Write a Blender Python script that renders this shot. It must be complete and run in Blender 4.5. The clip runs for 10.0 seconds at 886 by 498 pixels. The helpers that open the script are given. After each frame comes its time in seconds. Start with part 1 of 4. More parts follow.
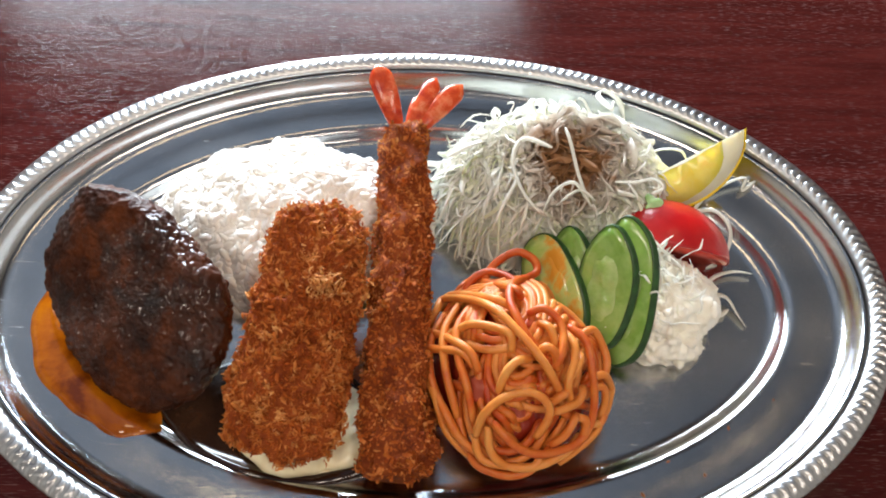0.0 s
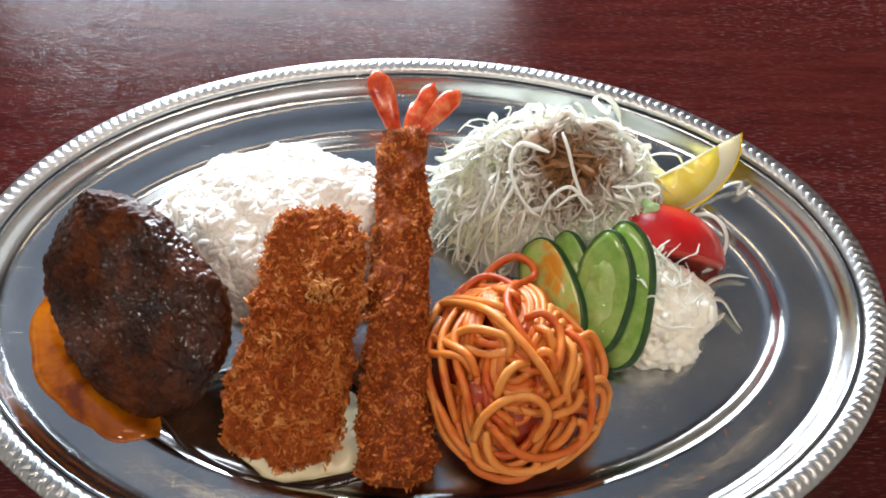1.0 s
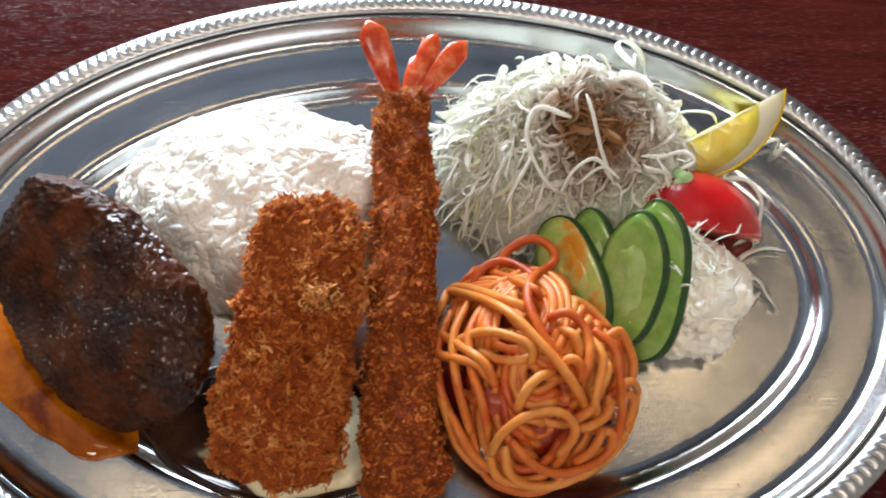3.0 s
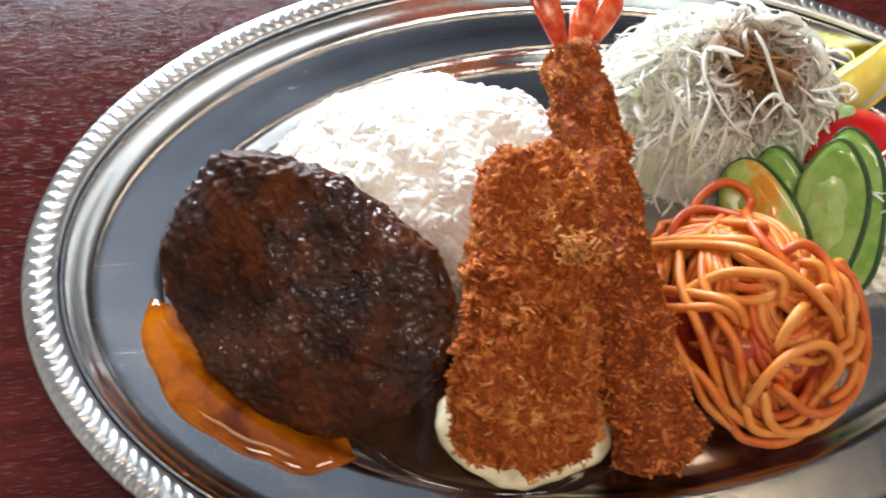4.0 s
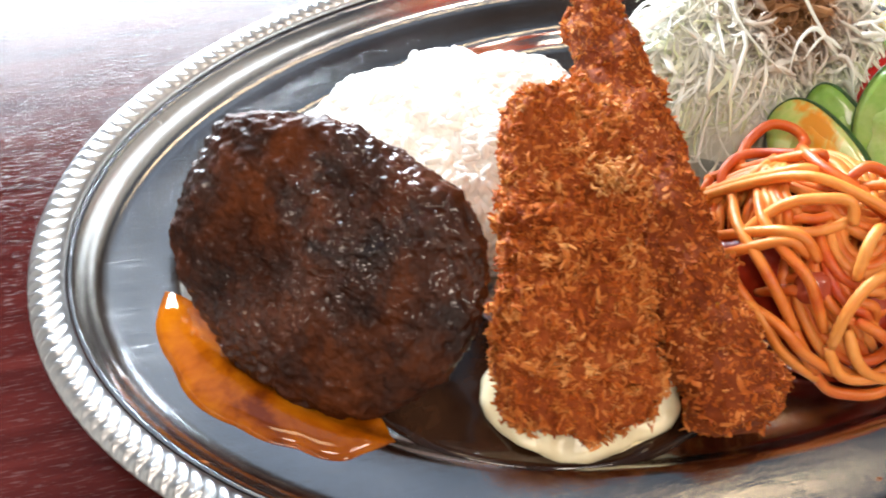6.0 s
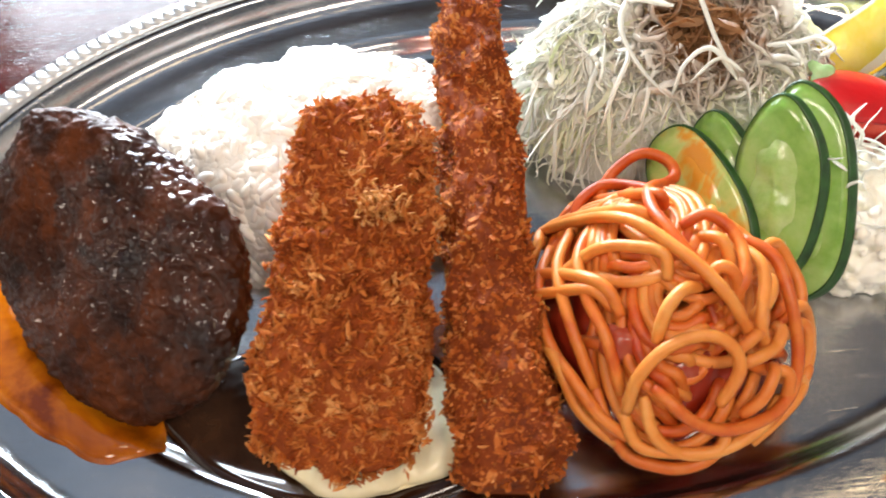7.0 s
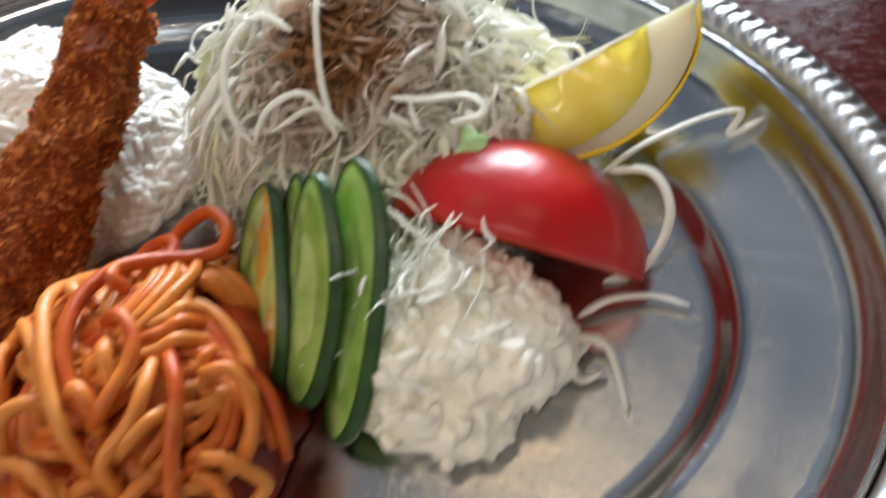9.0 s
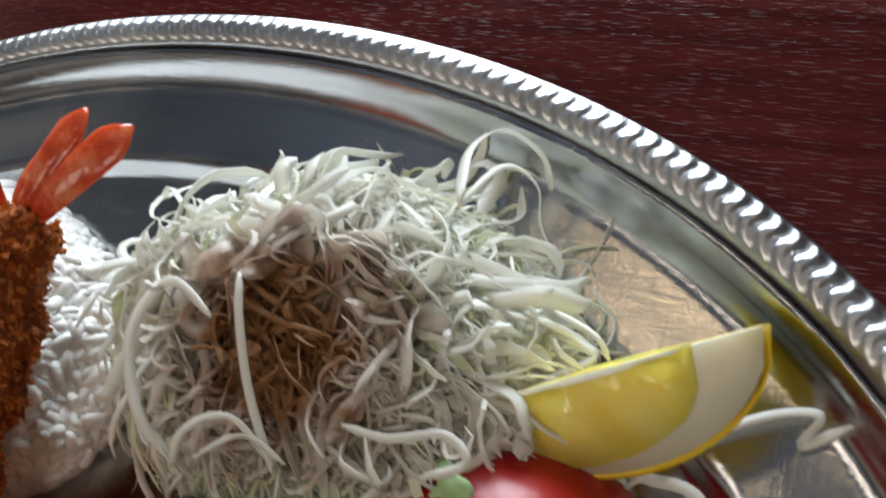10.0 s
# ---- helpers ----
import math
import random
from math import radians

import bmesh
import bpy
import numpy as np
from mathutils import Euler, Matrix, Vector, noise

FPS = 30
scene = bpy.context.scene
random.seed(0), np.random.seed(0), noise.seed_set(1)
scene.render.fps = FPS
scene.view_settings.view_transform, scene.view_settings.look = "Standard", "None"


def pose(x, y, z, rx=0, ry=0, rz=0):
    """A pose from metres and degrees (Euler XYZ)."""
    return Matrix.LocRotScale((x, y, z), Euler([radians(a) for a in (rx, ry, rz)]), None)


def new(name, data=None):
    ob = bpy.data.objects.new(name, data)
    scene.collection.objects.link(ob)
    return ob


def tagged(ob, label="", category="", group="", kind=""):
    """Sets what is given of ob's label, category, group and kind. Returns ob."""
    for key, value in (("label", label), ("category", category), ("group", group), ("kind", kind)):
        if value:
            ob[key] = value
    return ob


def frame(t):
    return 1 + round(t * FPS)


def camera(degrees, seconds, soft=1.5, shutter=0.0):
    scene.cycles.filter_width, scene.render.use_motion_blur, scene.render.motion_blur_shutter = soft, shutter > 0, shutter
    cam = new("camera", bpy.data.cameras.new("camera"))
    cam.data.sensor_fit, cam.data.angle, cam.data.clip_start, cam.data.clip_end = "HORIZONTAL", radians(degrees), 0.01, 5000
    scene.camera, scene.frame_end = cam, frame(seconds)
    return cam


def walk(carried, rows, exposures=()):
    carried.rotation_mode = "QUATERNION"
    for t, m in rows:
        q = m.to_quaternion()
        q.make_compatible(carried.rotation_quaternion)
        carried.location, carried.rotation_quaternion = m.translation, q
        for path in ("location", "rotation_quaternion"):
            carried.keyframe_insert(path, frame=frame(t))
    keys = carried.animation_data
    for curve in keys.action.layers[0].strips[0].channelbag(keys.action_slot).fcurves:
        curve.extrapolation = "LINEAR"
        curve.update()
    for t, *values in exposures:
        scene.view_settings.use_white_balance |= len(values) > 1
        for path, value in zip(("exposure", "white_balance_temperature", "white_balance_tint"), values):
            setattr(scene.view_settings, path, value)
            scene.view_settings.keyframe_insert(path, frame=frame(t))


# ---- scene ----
cam = camera(56.38, 10.0, soft=1.9, shutter=0.35)
# seconds, eye, yaw, pitch, roll; the platter's centre is the origin, the tabletop is z = 0
PATH = [
    (0, -0.0051, -0.1717, 0.2907, -3.36, -56.06, 4.04),
    (0.5, -0.0060, -0.1727, 0.2904, -3.54, -56.01, 4.20),
    (1, -0.0062, -0.1714, 0.2924, -3.93, -55.93, 4.42),
    (1.5, -0.0050, -0.1689, 0.2932, -3.60, -56.20, 3.97),
    (2, -0.0014, -0.1441, 0.3032, -4.23, -59.28, 4.26),
    (2.2, -0.0006, -0.1236, 0.2977, -5.54, -62.01, 5.60),
    (3.3, -0.0419, -0.1239, 0.2667, -13.34, -62.98, 11.12),
    (3.5, -0.0672, -0.1255, 0.2576, -19.06, -61.95, 13.89),
    (4, -0.1127, -0.1284, 0.2346, -22.95, -58.08, 13.89),
    (4.5, -0.1294, -0.1285, 0.2323, -23.32, -55.01, 11.40),
    (5, -0.1370, -0.1306, 0.2113, -23.05, -54.09, 8.46),
    (5.2, -0.1414, -0.1293, 0.2027, -24.11, -52.93, 9.15),
    (6.3, -0.0837, -0.1532, 0.1989, -11.59, -52.43, 0.67),
    (6.5, -0.0642, -0.1515, 0.2002, -9.15, -52.89, -0.28),
    (7, -0.0215, -0.1446, 0.1980, 0.25, -54.30, -4.66),
    (7.5, 0.0154, -0.1322, 0.1934, 10.04, -55.30, -7.87),
    (8, 0.0669, -0.1239, 0.1842, 19.15, -54.73, -12.75),
    (8.5, 0.1091, -0.1030, 0.1731, 28.13, -55.19, -17.16),
    (9, 0.1518, -0.0707, 0.1570, 40.21, -53.23, -26.15),
    (9.2, 0.1568, -0.0370, 0.1591, 47.87, -57.76, -32.03),
    (9.5, 0.1521, -0.0161, 0.1507, 47.00, -56.31, -32.12),
    (9.7, 0.1460, -0.0034, 0.1483, 47.71, -55.49, -32.26),
    (10, 0.1333, 0.0180, 0.1547, 51.57, -58.66, -36.91),
]
EXPOSURES = [(0.0, -0.2), (2.0, -0.35), (3.5, -0.48), (4.0, -0.15), (4.5, -0.05), (5.2, 0.1), (6.3, 0.45), (7.5, 0.1), (8.0, -0.1), (8.5, -0.4), (9.0, -0.55), (10.0, -1.25)]
walk(cam, [(t, pose(x, y, z, 90 + pitch, 0, yaw) @ pose(0, 0, 0, 0, 0, roll)) for t, x, y, z, yaw, pitch, roll in PATH], EXPOSURES)

# ---- world and light ----
world = bpy.data.worlds.new("world")
scene.world = world
world.use_nodes = True
wn = world.node_tree
sky = wn.nodes.new("ShaderNodeTexSky")
sky.sky_type = "NISHITA"
sky.sun_disc = False
sky.sun_elevation, sky.sun_rotation = radians(42), radians(20)
wn.nodes["Background"].inputs[1].default_value = 0.12
wn.links.new(sky.outputs[0], wn.nodes["Background"].inputs[0])


def area(name, m, sx, sy, power, colour):
    data = bpy.data.lights.new(name, "AREA")
    data.shape, data.size, data.size_y, data.energy, data.color = "RECTANGLE", sx, sy, power, colour
    ob = new(name, data)
    ob.matrix_world = m
    return ob


WIN_X, WIN_W, WIN_Z0, WIN_Z1, WALL_Y = -0.38, 1.16, 0.10, 0.96, 1.5
area("window_daylight", pose(WIN_X, WALL_Y + 0.03, (WIN_Z0 + WIN_Z1) / 2, -90, 0, 0), WIN_W, WIN_Z1 - WIN_Z0, 135, (0.80, 0.90, 1.0))

# ---- materials ----


def mat(name):
    m = bpy.data.materials.new(name)
    m.use_nodes = True
    return m, m.node_tree, m.node_tree.nodes["Principled BSDF"]


def nd(nt, kind, **kw):
    n = nt.nodes.new(kind)
    for k, v in kw.items():
        n.inputs[k].default_value = v
    return n


def coords(nt, scale=(1, 1, 1)):
    tc = nt.nodes.new("ShaderNodeTexCoord")
    mp = nt.nodes.new("ShaderNodeMapping")
    mp.inputs["Scale"].default_value = scale
    nt.links.new(tc.outputs["Object"], mp.inputs[0])
    return mp.outputs[0]


def noise_tex(nt, vec, scale, detail=4.0, rough=0.55, dist=0.0):
    n = nd(nt, "ShaderNodeTexNoise", Scale=scale, Detail=detail, Roughness=rough, Distortion=dist)
    nt.links.new(vec, n.inputs["Vector"])
    return n.outputs["Fac"]


def ramp(nt, fac, stops):
    r = nt.nodes.new("ShaderNodeValToRGB")
    e = r.color_ramp.elements
    while len(e) < len(stops):
        e.new(0.5)
    for el, (p, c) in zip(e, stops):
        el.position, el.color = p, (*c, 1) if len(c) == 3 else c
    nt.links.new(fac, r.inputs[0])
    return r.outputs[0]


def mix(nt, fac, a, b, blend="MIX"):
    m = nt.nodes.new("ShaderNodeMix")
    m.data_type, m.blend_type = "RGBA", blend
    for sock, v in ((m.inputs[0], fac), (m.inputs[6], a), (m.inputs[7], b)):
        if isinstance(v, (int, float)):
            sock.default_value = v
        elif isinstance(v, tuple):
            sock.default_value = (*v, 1)
        else:
            nt.links.new(v, sock)
    return m.outputs[2]


def math_node(nt, op, a, b):
    m = nt.nodes.new("ShaderNodeMath")
    m.operation = op
    for sock, v in ((m.inputs[0], a), (m.inputs[1], b)):
        if isinstance(v, (int, float)):
            sock.default_value = v
        else:
            nt.links.new(v, sock)
    return m.outputs[0]


def bump(nt, bsdf, height, strength, distance):
    b = nd(nt, "ShaderNodeBump", Strength=strength, Distance=distance)
    nt.links.new(height, b.inputs["Height"])
    nt.links.new(b.outputs[0], bsdf.inputs["Normal"])


def island(nt):
    return nt.nodes.new("ShaderNodeNewGeometry").outputs["Random Per Island"]


def sss(bsdf, weight, radius, scale):
    bsdf.inputs["Subsurface Weight"].default_value = weight
    bsdf.inputs["Subsurface Radius"].default_value = radius
    bsdf.inputs["Subsurface Scale"].default_value = scale


def m_steel(name, extra):
    m, nt, b = mat(name)
    v = coords(nt)
    big = noise_tex(nt, v, 22, 4, 0.6)
    fine = noise_tex(nt, coords(nt, (70, 1500, 400)), 1.0, 4, 0.7)
    cross = noise_tex(nt, coords(nt, (1300, 60, 300)), 1.0, 3, 0.6, 0.3)
    lines = noise_tex(nt, coords(nt, (45, 900, 200)), 1.0, 2, 0.5)
    slant = nt.nodes.new("ShaderNodeMapping")
    slant.inputs["Rotation"].default_value = (0, 0, 0.7)
    slant.inputs["Scale"].default_value = (40, 1000, 200)
    nt.links.new(v, slant.inputs[0])
    lines2 = noise_tex(nt, slant.outputs[0], 1.0, 2, 0.5)
    keep = [(0.68, (0, 0, 0)), (0.73, (1, 1, 1))]
    scratch = math_node(nt, "MAXIMUM", ramp(nt, lines, keep), ramp(nt, lines2, keep))
    b.inputs["Metallic"].default_value = 1.0
    nt.links.new(ramp(nt, big, [(0.3, (0.44, 0.45, 0.46)), (0.7, (0.57, 0.575, 0.58))]), b.inputs["Base Color"])
    r = ramp(nt, mix(nt, 0.4, big, fine), [(0.3, (0.09 + extra,) * 3), (0.72, (0.26 + extra,) * 3)])
    nt.links.new(mix(nt, math_node(nt, "MULTIPLY", scratch, 0.3), r, (0.45, 0.45, 0.45)), b.inputs["Roughness"])
    b.inputs["Anisotropic"].default_value = 0.35
    bump(nt, b, mix(nt, 0.06, mix(nt, 0.4, fine, cross), scratch), 0.15, 0.0006)
    return m


def m_wood():
    m, nt, b = mat("table_laminate")
    v = coords(nt, (6, 60, 60))
    grain = noise_tex(nt, v, 3.0, 6, 0.6, 0.4)
    pores = noise_tex(nt, coords(nt, (190, 2000, 500)), 1.0, 2, 0.5)
    patch = noise_tex(nt, coords(nt, (5, 12, 12)), 1.0, 2)
    base = ramp(nt, grain, [(0.3, (0.033, 0.0056, 0.005)), (0.55, (0.056, 0.0095, 0.0082)), (0.75, (0.078, 0.0145, 0.012))])
    # rougher pores; their glints are also painted in as a pale colour
    glint_flecks = math_node(nt, "MULTIPLY", ramp(nt, pores, [(0.57, (0, 0, 0)), (0.66, (1, 1, 1))]), ramp(nt, patch, [(0.35, (0.25, 0.25, 0.25)), (0.6, (1, 1, 1))]))
    nt.links.new(mix(nt, math_node(nt, "MULTIPLY", glint_flecks, 0.17), base, (0.42, 0.28, 0.27)), b.inputs["Base Color"])
    nt.links.new(mix(nt, glint_flecks, (0.12, 0.12, 0.12), (0.36, 0.36, 0.36)), b.inputs["Roughness"])
    b.inputs["Specular IOR Level"].default_value = 0.16
    bump(nt, b, pores, 0.25, 0.0004)
    return m


def m_plain(name, colour, rough, scale=30.0, amount=0.12):
    m, nt, b = mat(name)
    n = noise_tex(nt, coords(nt), scale, 4)
    lo, hi = tuple(c * (1 - amount) for c in colour), tuple(min(1, c * (1 + amount)) for c in colour)
    nt.links.new(ramp(nt, n, [(0.3, lo), (0.7, hi)]), b.inputs["Base Color"])
    b.inputs["Roughness"].default_value = rough
    return m


def m_patty():
    m, nt, b = mat("seared_meat")
    v = coords(nt)
    a = noise_tex(nt, v, 70, 5, 0.6)
    c = noise_tex(nt, v, 420, 5, 0.65)
    char = noise_tex(nt, v, 45, 4, 0.6, 0.6)
    glaze = noise_tex(nt, v, 28, 3, 0.5)
    col = ramp(nt, a, [(0.3, (0.014, 0.004, 0.002)), (0.48, (0.046, 0.011, 0.003)), (0.7, (0.11, 0.027, 0.006))])
    col = mix(nt, ramp(nt, char, [(0.5, (0, 0, 0)), (0.66, (0.85, 0.85, 0.85))]), col, (0.012, 0.006, 0.005))
    nt.links.new(mix(nt, ramp(nt, c, [(0.58, (0, 0, 0)), (0.8, (0.4, 0.4, 0.4))]), col, (0.13, 0.04, 0.014)), b.inputs["Base Color"])
    nt.links.new(ramp(nt, a, [(0.3, (0.45, 0.45, 0.45)), (0.7, (0.65, 0.65, 0.65))]), b.inputs["Roughness"])
    b.inputs["Specular IOR Level"].default_value = 0.1
    nt.links.new(ramp(nt, glaze, [(0.42, (0.1, 0.1, 0.1)), (0.54, (0.8, 0.8, 0.8))]), b.inputs["Coat Weight"])
    b.inputs["Coat Roughness"].default_value = 0.04
    bump(nt, b, mix(nt, 0.5, c, noise_tex(nt, v, 1100, 4)), 0.5, 0.0014)
    wet = nd(nt, "ShaderNodeBump", Strength=0.45, Distance=0.0014)
    nt.links.new(noise_tex(nt, v, 240, 2, 0.5), wet.inputs["Height"])
    nt.links.new(wet.outputs[0], b.inputs["Coat Normal"])
    return m


def m_crust(name, deep, mid, light):
    m, nt, b = mat(name)
    v = coords(nt)
    a = mix(nt, 0.45, noise_tex(nt, v, 75, 4, 0.6), noise_tex(nt, v, 300, 3, 0.6))
    i = island(nt)
    col = ramp(nt, mix(nt, 0.2, a, i), [(0.32, deep), (0.5, mid), (0.72, light)])
    nt.links.new(col, b.inputs["Base Color"])
    b.inputs["Roughness"].default_value = 0.65
    b.inputs["Specular IOR Level"].default_value = 0.15
    sss(b, 0.15, (1.0, 0.45, 0.15), 0.0015)
    bump(nt, b, noise_tex(nt, v, 900, 4, 0.7), 0.5, 0.0008)
    return m


def m_rice(name, depth):
    m, nt, b = mat(name)
    i = island(nt)
    nt.links.new(ramp(nt, i, [(0.0, (0.9, 0.875, 0.80)), (0.6, (0.93, 0.915, 0.86)), (1.0, (0.95, 0.94, 0.91))]), b.inputs["Base Color"])
    b.inputs["Roughness"].default_value = 0.45
    b.inputs["Specular IOR Level"].default_value = 0.25
    sss(b, depth, (1.0, 0.9, 0.7), 0.002)
    return m


DRESS = (0.0560, 0.0390, 0.040)


def m_cabbage(name, dressed):
    m, nt, b = mat(name)
    i = island(nt)
    col = ramp(nt, i, [(0.0, (0.80, 0.86, 0.58)), (0.12, (0.9, 0.92, 0.74)), (0.35, (0.95, 0.945, 0.86)), (1.0, (0.97, 0.965, 0.93))])
    if dressed:
        v = coords(nt)
        sub = nt.nodes.new("ShaderNodeVectorMath")
        sub.operation = "DISTANCE"
        nt.links.new(v, sub.inputs[0])
        sub.inputs[1].default_value = DRESS
        d = math_node(nt, "ADD", sub.outputs["Value"], math_node(nt, "MULTIPLY", math_node(nt, "SUBTRACT", noise_tex(nt, v, 130, 4), 0.5), 0.03))
        fac = ramp(nt, math_node(nt, "MULTIPLY", d, 30.0), [(0.34, (0.92, 0.92, 0.92)), (0.52, (0.45, 0.45, 0.45)), (0.85, (0, 0, 0))])
        col = mix(nt, fac, col, (0.36, 0.14, 0.02))
    nt.links.new(col, b.inputs["Base Color"])
    b.inputs["Roughness"].default_value = 0.35
    b.inputs["Specular IOR Level"].default_value = 0.35
    tr = nt.nodes.new("ShaderNodeBsdfTranslucent")
    nt.links.new(col, tr.inputs["Color"])
    both = nt.nodes.new("ShaderNodeMixShader")
    both.inputs[0].default_value = 0.35
    nt.links.new(b.outputs[0], both.inputs[1])
    nt.links.new(tr.outputs[0], both.inputs[2])
    nt.links.new(both.outputs[0], nt.nodes["Material Output"].inputs["Surface"])
    return m


def ob_rand(nt):
    return nt.nodes.new("ShaderNodeObjectInfo").outputs["Random"]


def m_noodle(name, deep):
    m, nt, b = mat(name)
    v = coords(nt)
    a = noise_tex(nt, v, 85, 4, 0.6, 0.4)
    col = ramp(nt, mix(nt, 0.3, a, ob_rand(nt)), deep)
    nt.links.new(col, b.inputs["Base Color"])
    b.inputs["Roughness"].default_value = 0.4
    b.inputs["Specular IOR Level"].default_value = 0.35
    sss(b, 0.18, (1.0, 0.5, 0.18), 0.0015)
    bump(nt, b, noise_tex(nt, v, 500, 4), 0.3, 0.0005)
    return m


def m_wet(name, stops, scale, rough, subs=0.0, radius=(1, 0.5, 0.3), depth=0.002, bumpy=0.1, bscale=400):
    m, nt, b = mat(name)
    v = coords(nt)
    nt.links.new(ramp(nt, noise_tex(nt, v, scale, 4, 0.6, 0.3), stops), b.inputs["Base Color"])
    b.inputs["Roughness"].default_value = rough
    if subs:
        sss(b, subs, radius, depth)
    bump(nt, b, noise_tex(nt, v, bscale, 4), bumpy, 0.0006)
    return m


STEEL = m_steel("stainless_steel", 0.0)
STEEL_RIM = m_steel("worn_rim_steel", 0.18)
WOOD = m_wood()
PATTY = m_patty()
KATSU_BASE = m_crust("fried_crust", (0.13, 0.022, 0.004), (0.24, 0.047, 0.008), (0.34, 0.08, 0.015))
CRUMB = m_crust("panko_crumb", (0.19, 0.031, 0.005), (0.43, 0.1, 0.015), (0.68, 0.27, 0.08))
CRUMB_TUFT = m_crust("tufted_crumb", (0.3, 0.058, 0.01), (0.53, 0.16, 0.032), (0.74, 0.36, 0.13))
CRUMB_PALE = m_crust("pale_crumb", (0.42, 0.13, 0.028), (0.62, 0.27, 0.08), (0.76, 0.44, 0.19))
RICE = m_rice("steamed_rice", 0.12)
RICE_CORE = m_rice("packed_rice", 0.12)
CABBAGE = m_cabbage("shredded_cabbage", True)
CABBAGE_BED = m_cabbage("matted_cabbage", True)
CABBAGE_PLAIN = m_cabbage("raw_cabbage", False)
NOODLE = m_noodle("ketchup_spaghetti", [(0.24, (0.4, 0.035, 0.005)), (0.38, (0.56, 0.12, 0.015)), (0.54, (0.64, 0.2, 0.035)), (0.78, (0.72, 0.31, 0.08))])
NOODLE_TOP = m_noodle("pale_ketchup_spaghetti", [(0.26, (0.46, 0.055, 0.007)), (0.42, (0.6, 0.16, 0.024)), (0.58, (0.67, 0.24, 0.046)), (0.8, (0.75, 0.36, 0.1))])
NOODLE_RED = m_noodle("ketchup_coated_spaghetti", [(0.3, (0.3, 0.022, 0.004)), (0.5, (0.48, 0.08, 0.009)), (0.72, (0.62, 0.18, 0.03))])
KETCHUP = m_wet("ketchup_sauce", [(0.3, (0.16, 0.009, 0.004)), (0.7, (0.34, 0.032, 0.008))], 90, 0.2, 0.1)
SAUSAGE = m_wet("sausage", [(0.3, (0.24, 0.03, 0.014)), (0.7, (0.4, 0.075, 0.035))], 120, 0.2, 0.2)
DEMI = m_wet("demiglace", [(0.35, (0.14, 0.024, 0.001)), (0.5, (0.33, 0.08, 0.002)), (0.68, (0.52, 0.17, 0.004))], 55, 0.06, 0.05, (1, 0.4, 0.05), 0.002, 0.04, 200)
# gravy taken nearly black: the shade below the food is in its colour
GRAVY_SHADE = m_wet("gravy_and_shade", [(0.3, (0.012, 0.005, 0.003)), (0.8, (0.04, 0.016, 0.007))], 60, 0.12, 0, bumpy=0.04)
CREAM = m_wet("tartar_cream", [(0.3, (0.78, 0.66, 0.4)), (0.7, (0.86, 0.78, 0.55))], 150, 0.25, 0.15, (1, 0.8, 0.5), 0.002, 0.15)
POTATO = m_wet("potato_salad", [(0.3, (0.84, 0.79, 0.66)), (0.7, (0.92, 0.9, 0.82))], 160, 0.35, 0.2, (1, 0.85, 0.6), 0.003, 0.3, 600)
TOMSKIN = m_wet("tomato_skin", [(0.3, (0.4, 0.004, 0.007)), (0.7, (0.52, 0.012, 0.012))], 60, 0.3, 0.25, (1, 0.2, 0.1), 0.003, 0.6, 150)
TOMFLESH = m_wet("tomato_flesh", [(0.3, (0.52, 0.03, 0.02)), (0.7, (0.7, 0.1, 0.06))], 140, 0.22, 0.4, (1, 0.3, 0.15), 0.004, 0.3)
LEMONPULP = m_wet("lemon_pulp", [(0.3, (0.9, 0.74, 0.06)), (0.7, (0.92, 0.82, 0.22))], 120, 0.2, 0.5, (1, 0.8, 0.15), 0.005, 0.35, 300)
LEMONPITH = m_wet("lemon_pith", [(0.3, (0.82, 0.78, 0.56)), (0.7, (0.88, 0.86, 0.7))], 90, 0.5, 0.4, (1, 0.9, 0.6), 0.003)
LEMONPEEL = m_wet("lemon_peel", [(0.3, (0.78, 0.5, 0.01)), (0.7, (0.85, 0.62, 0.02))], 90, 0.3, 0.2, (1, 0.8, 0.1), 0.002, 0.3, 700)
CUCFLESH = m_wet("cucumber_flesh", [(0.25, (0.17, 0.33, 0.055)), (0.5, (0.27, 0.44, 0.105)), (0.8, (0.42, 0.56, 0.2))], 110, 0.16, 0.5, (0.7, 1, 0.3), 0.003, 0.15, 600)
CUCCORE = m_wet("cucumber_core", [(0.3, (0.27, 0.44, 0.11)), (0.5, (0.36, 0.52, 0.17)), (0.75, (0.48, 0.6, 0.27))], 180, 0.12, 0.6, (0.8, 1, 0.4), 0.003, 0.35, 500)
CUCSTAIN = m_wet("sauce_stained_cucumber", [(0.35, (0.3, 0.48, 0.1)), (0.5, (0.5, 0.56, 0.18)), (0.6, (0.66, 0.3, 0.03))], 70, 0.16, 0.4, (0.9, 0.8, 0.3), 0.003, 0.15, 600)
CUCPEEL = m_wet("cucumber_peel", [(0.3, (0.008, 0.034, 0.006)), (0.7, (0.022, 0.085, 0.014))], 200, 0.4, 0.1, (0.5, 1, 0.3), 0.001, 0.3, 900)
TAIL = m_wet("shrimp_tail_shell", [(0.32, (0.42, 0.028, 0.008)), (0.52, (0.62, 0.085, 0.02)), (0.76, (0.8, 0.32, 0.16))], 170, 0.2, 0.4, (1, 0.4, 0.2), 0.002, 0.3, 500)
LEAF = m_wet("green_leaf", [(0.3, (0.3, 0.5, 0.2)), (0.7, (0.5, 0.68, 0.38))], 200, 0.4, 0.3, (0.7, 1, 0.3), 0.001)
WALL = m_plain("wall_paint", (0.62, 0.56, 0.48), 0.7, 4)
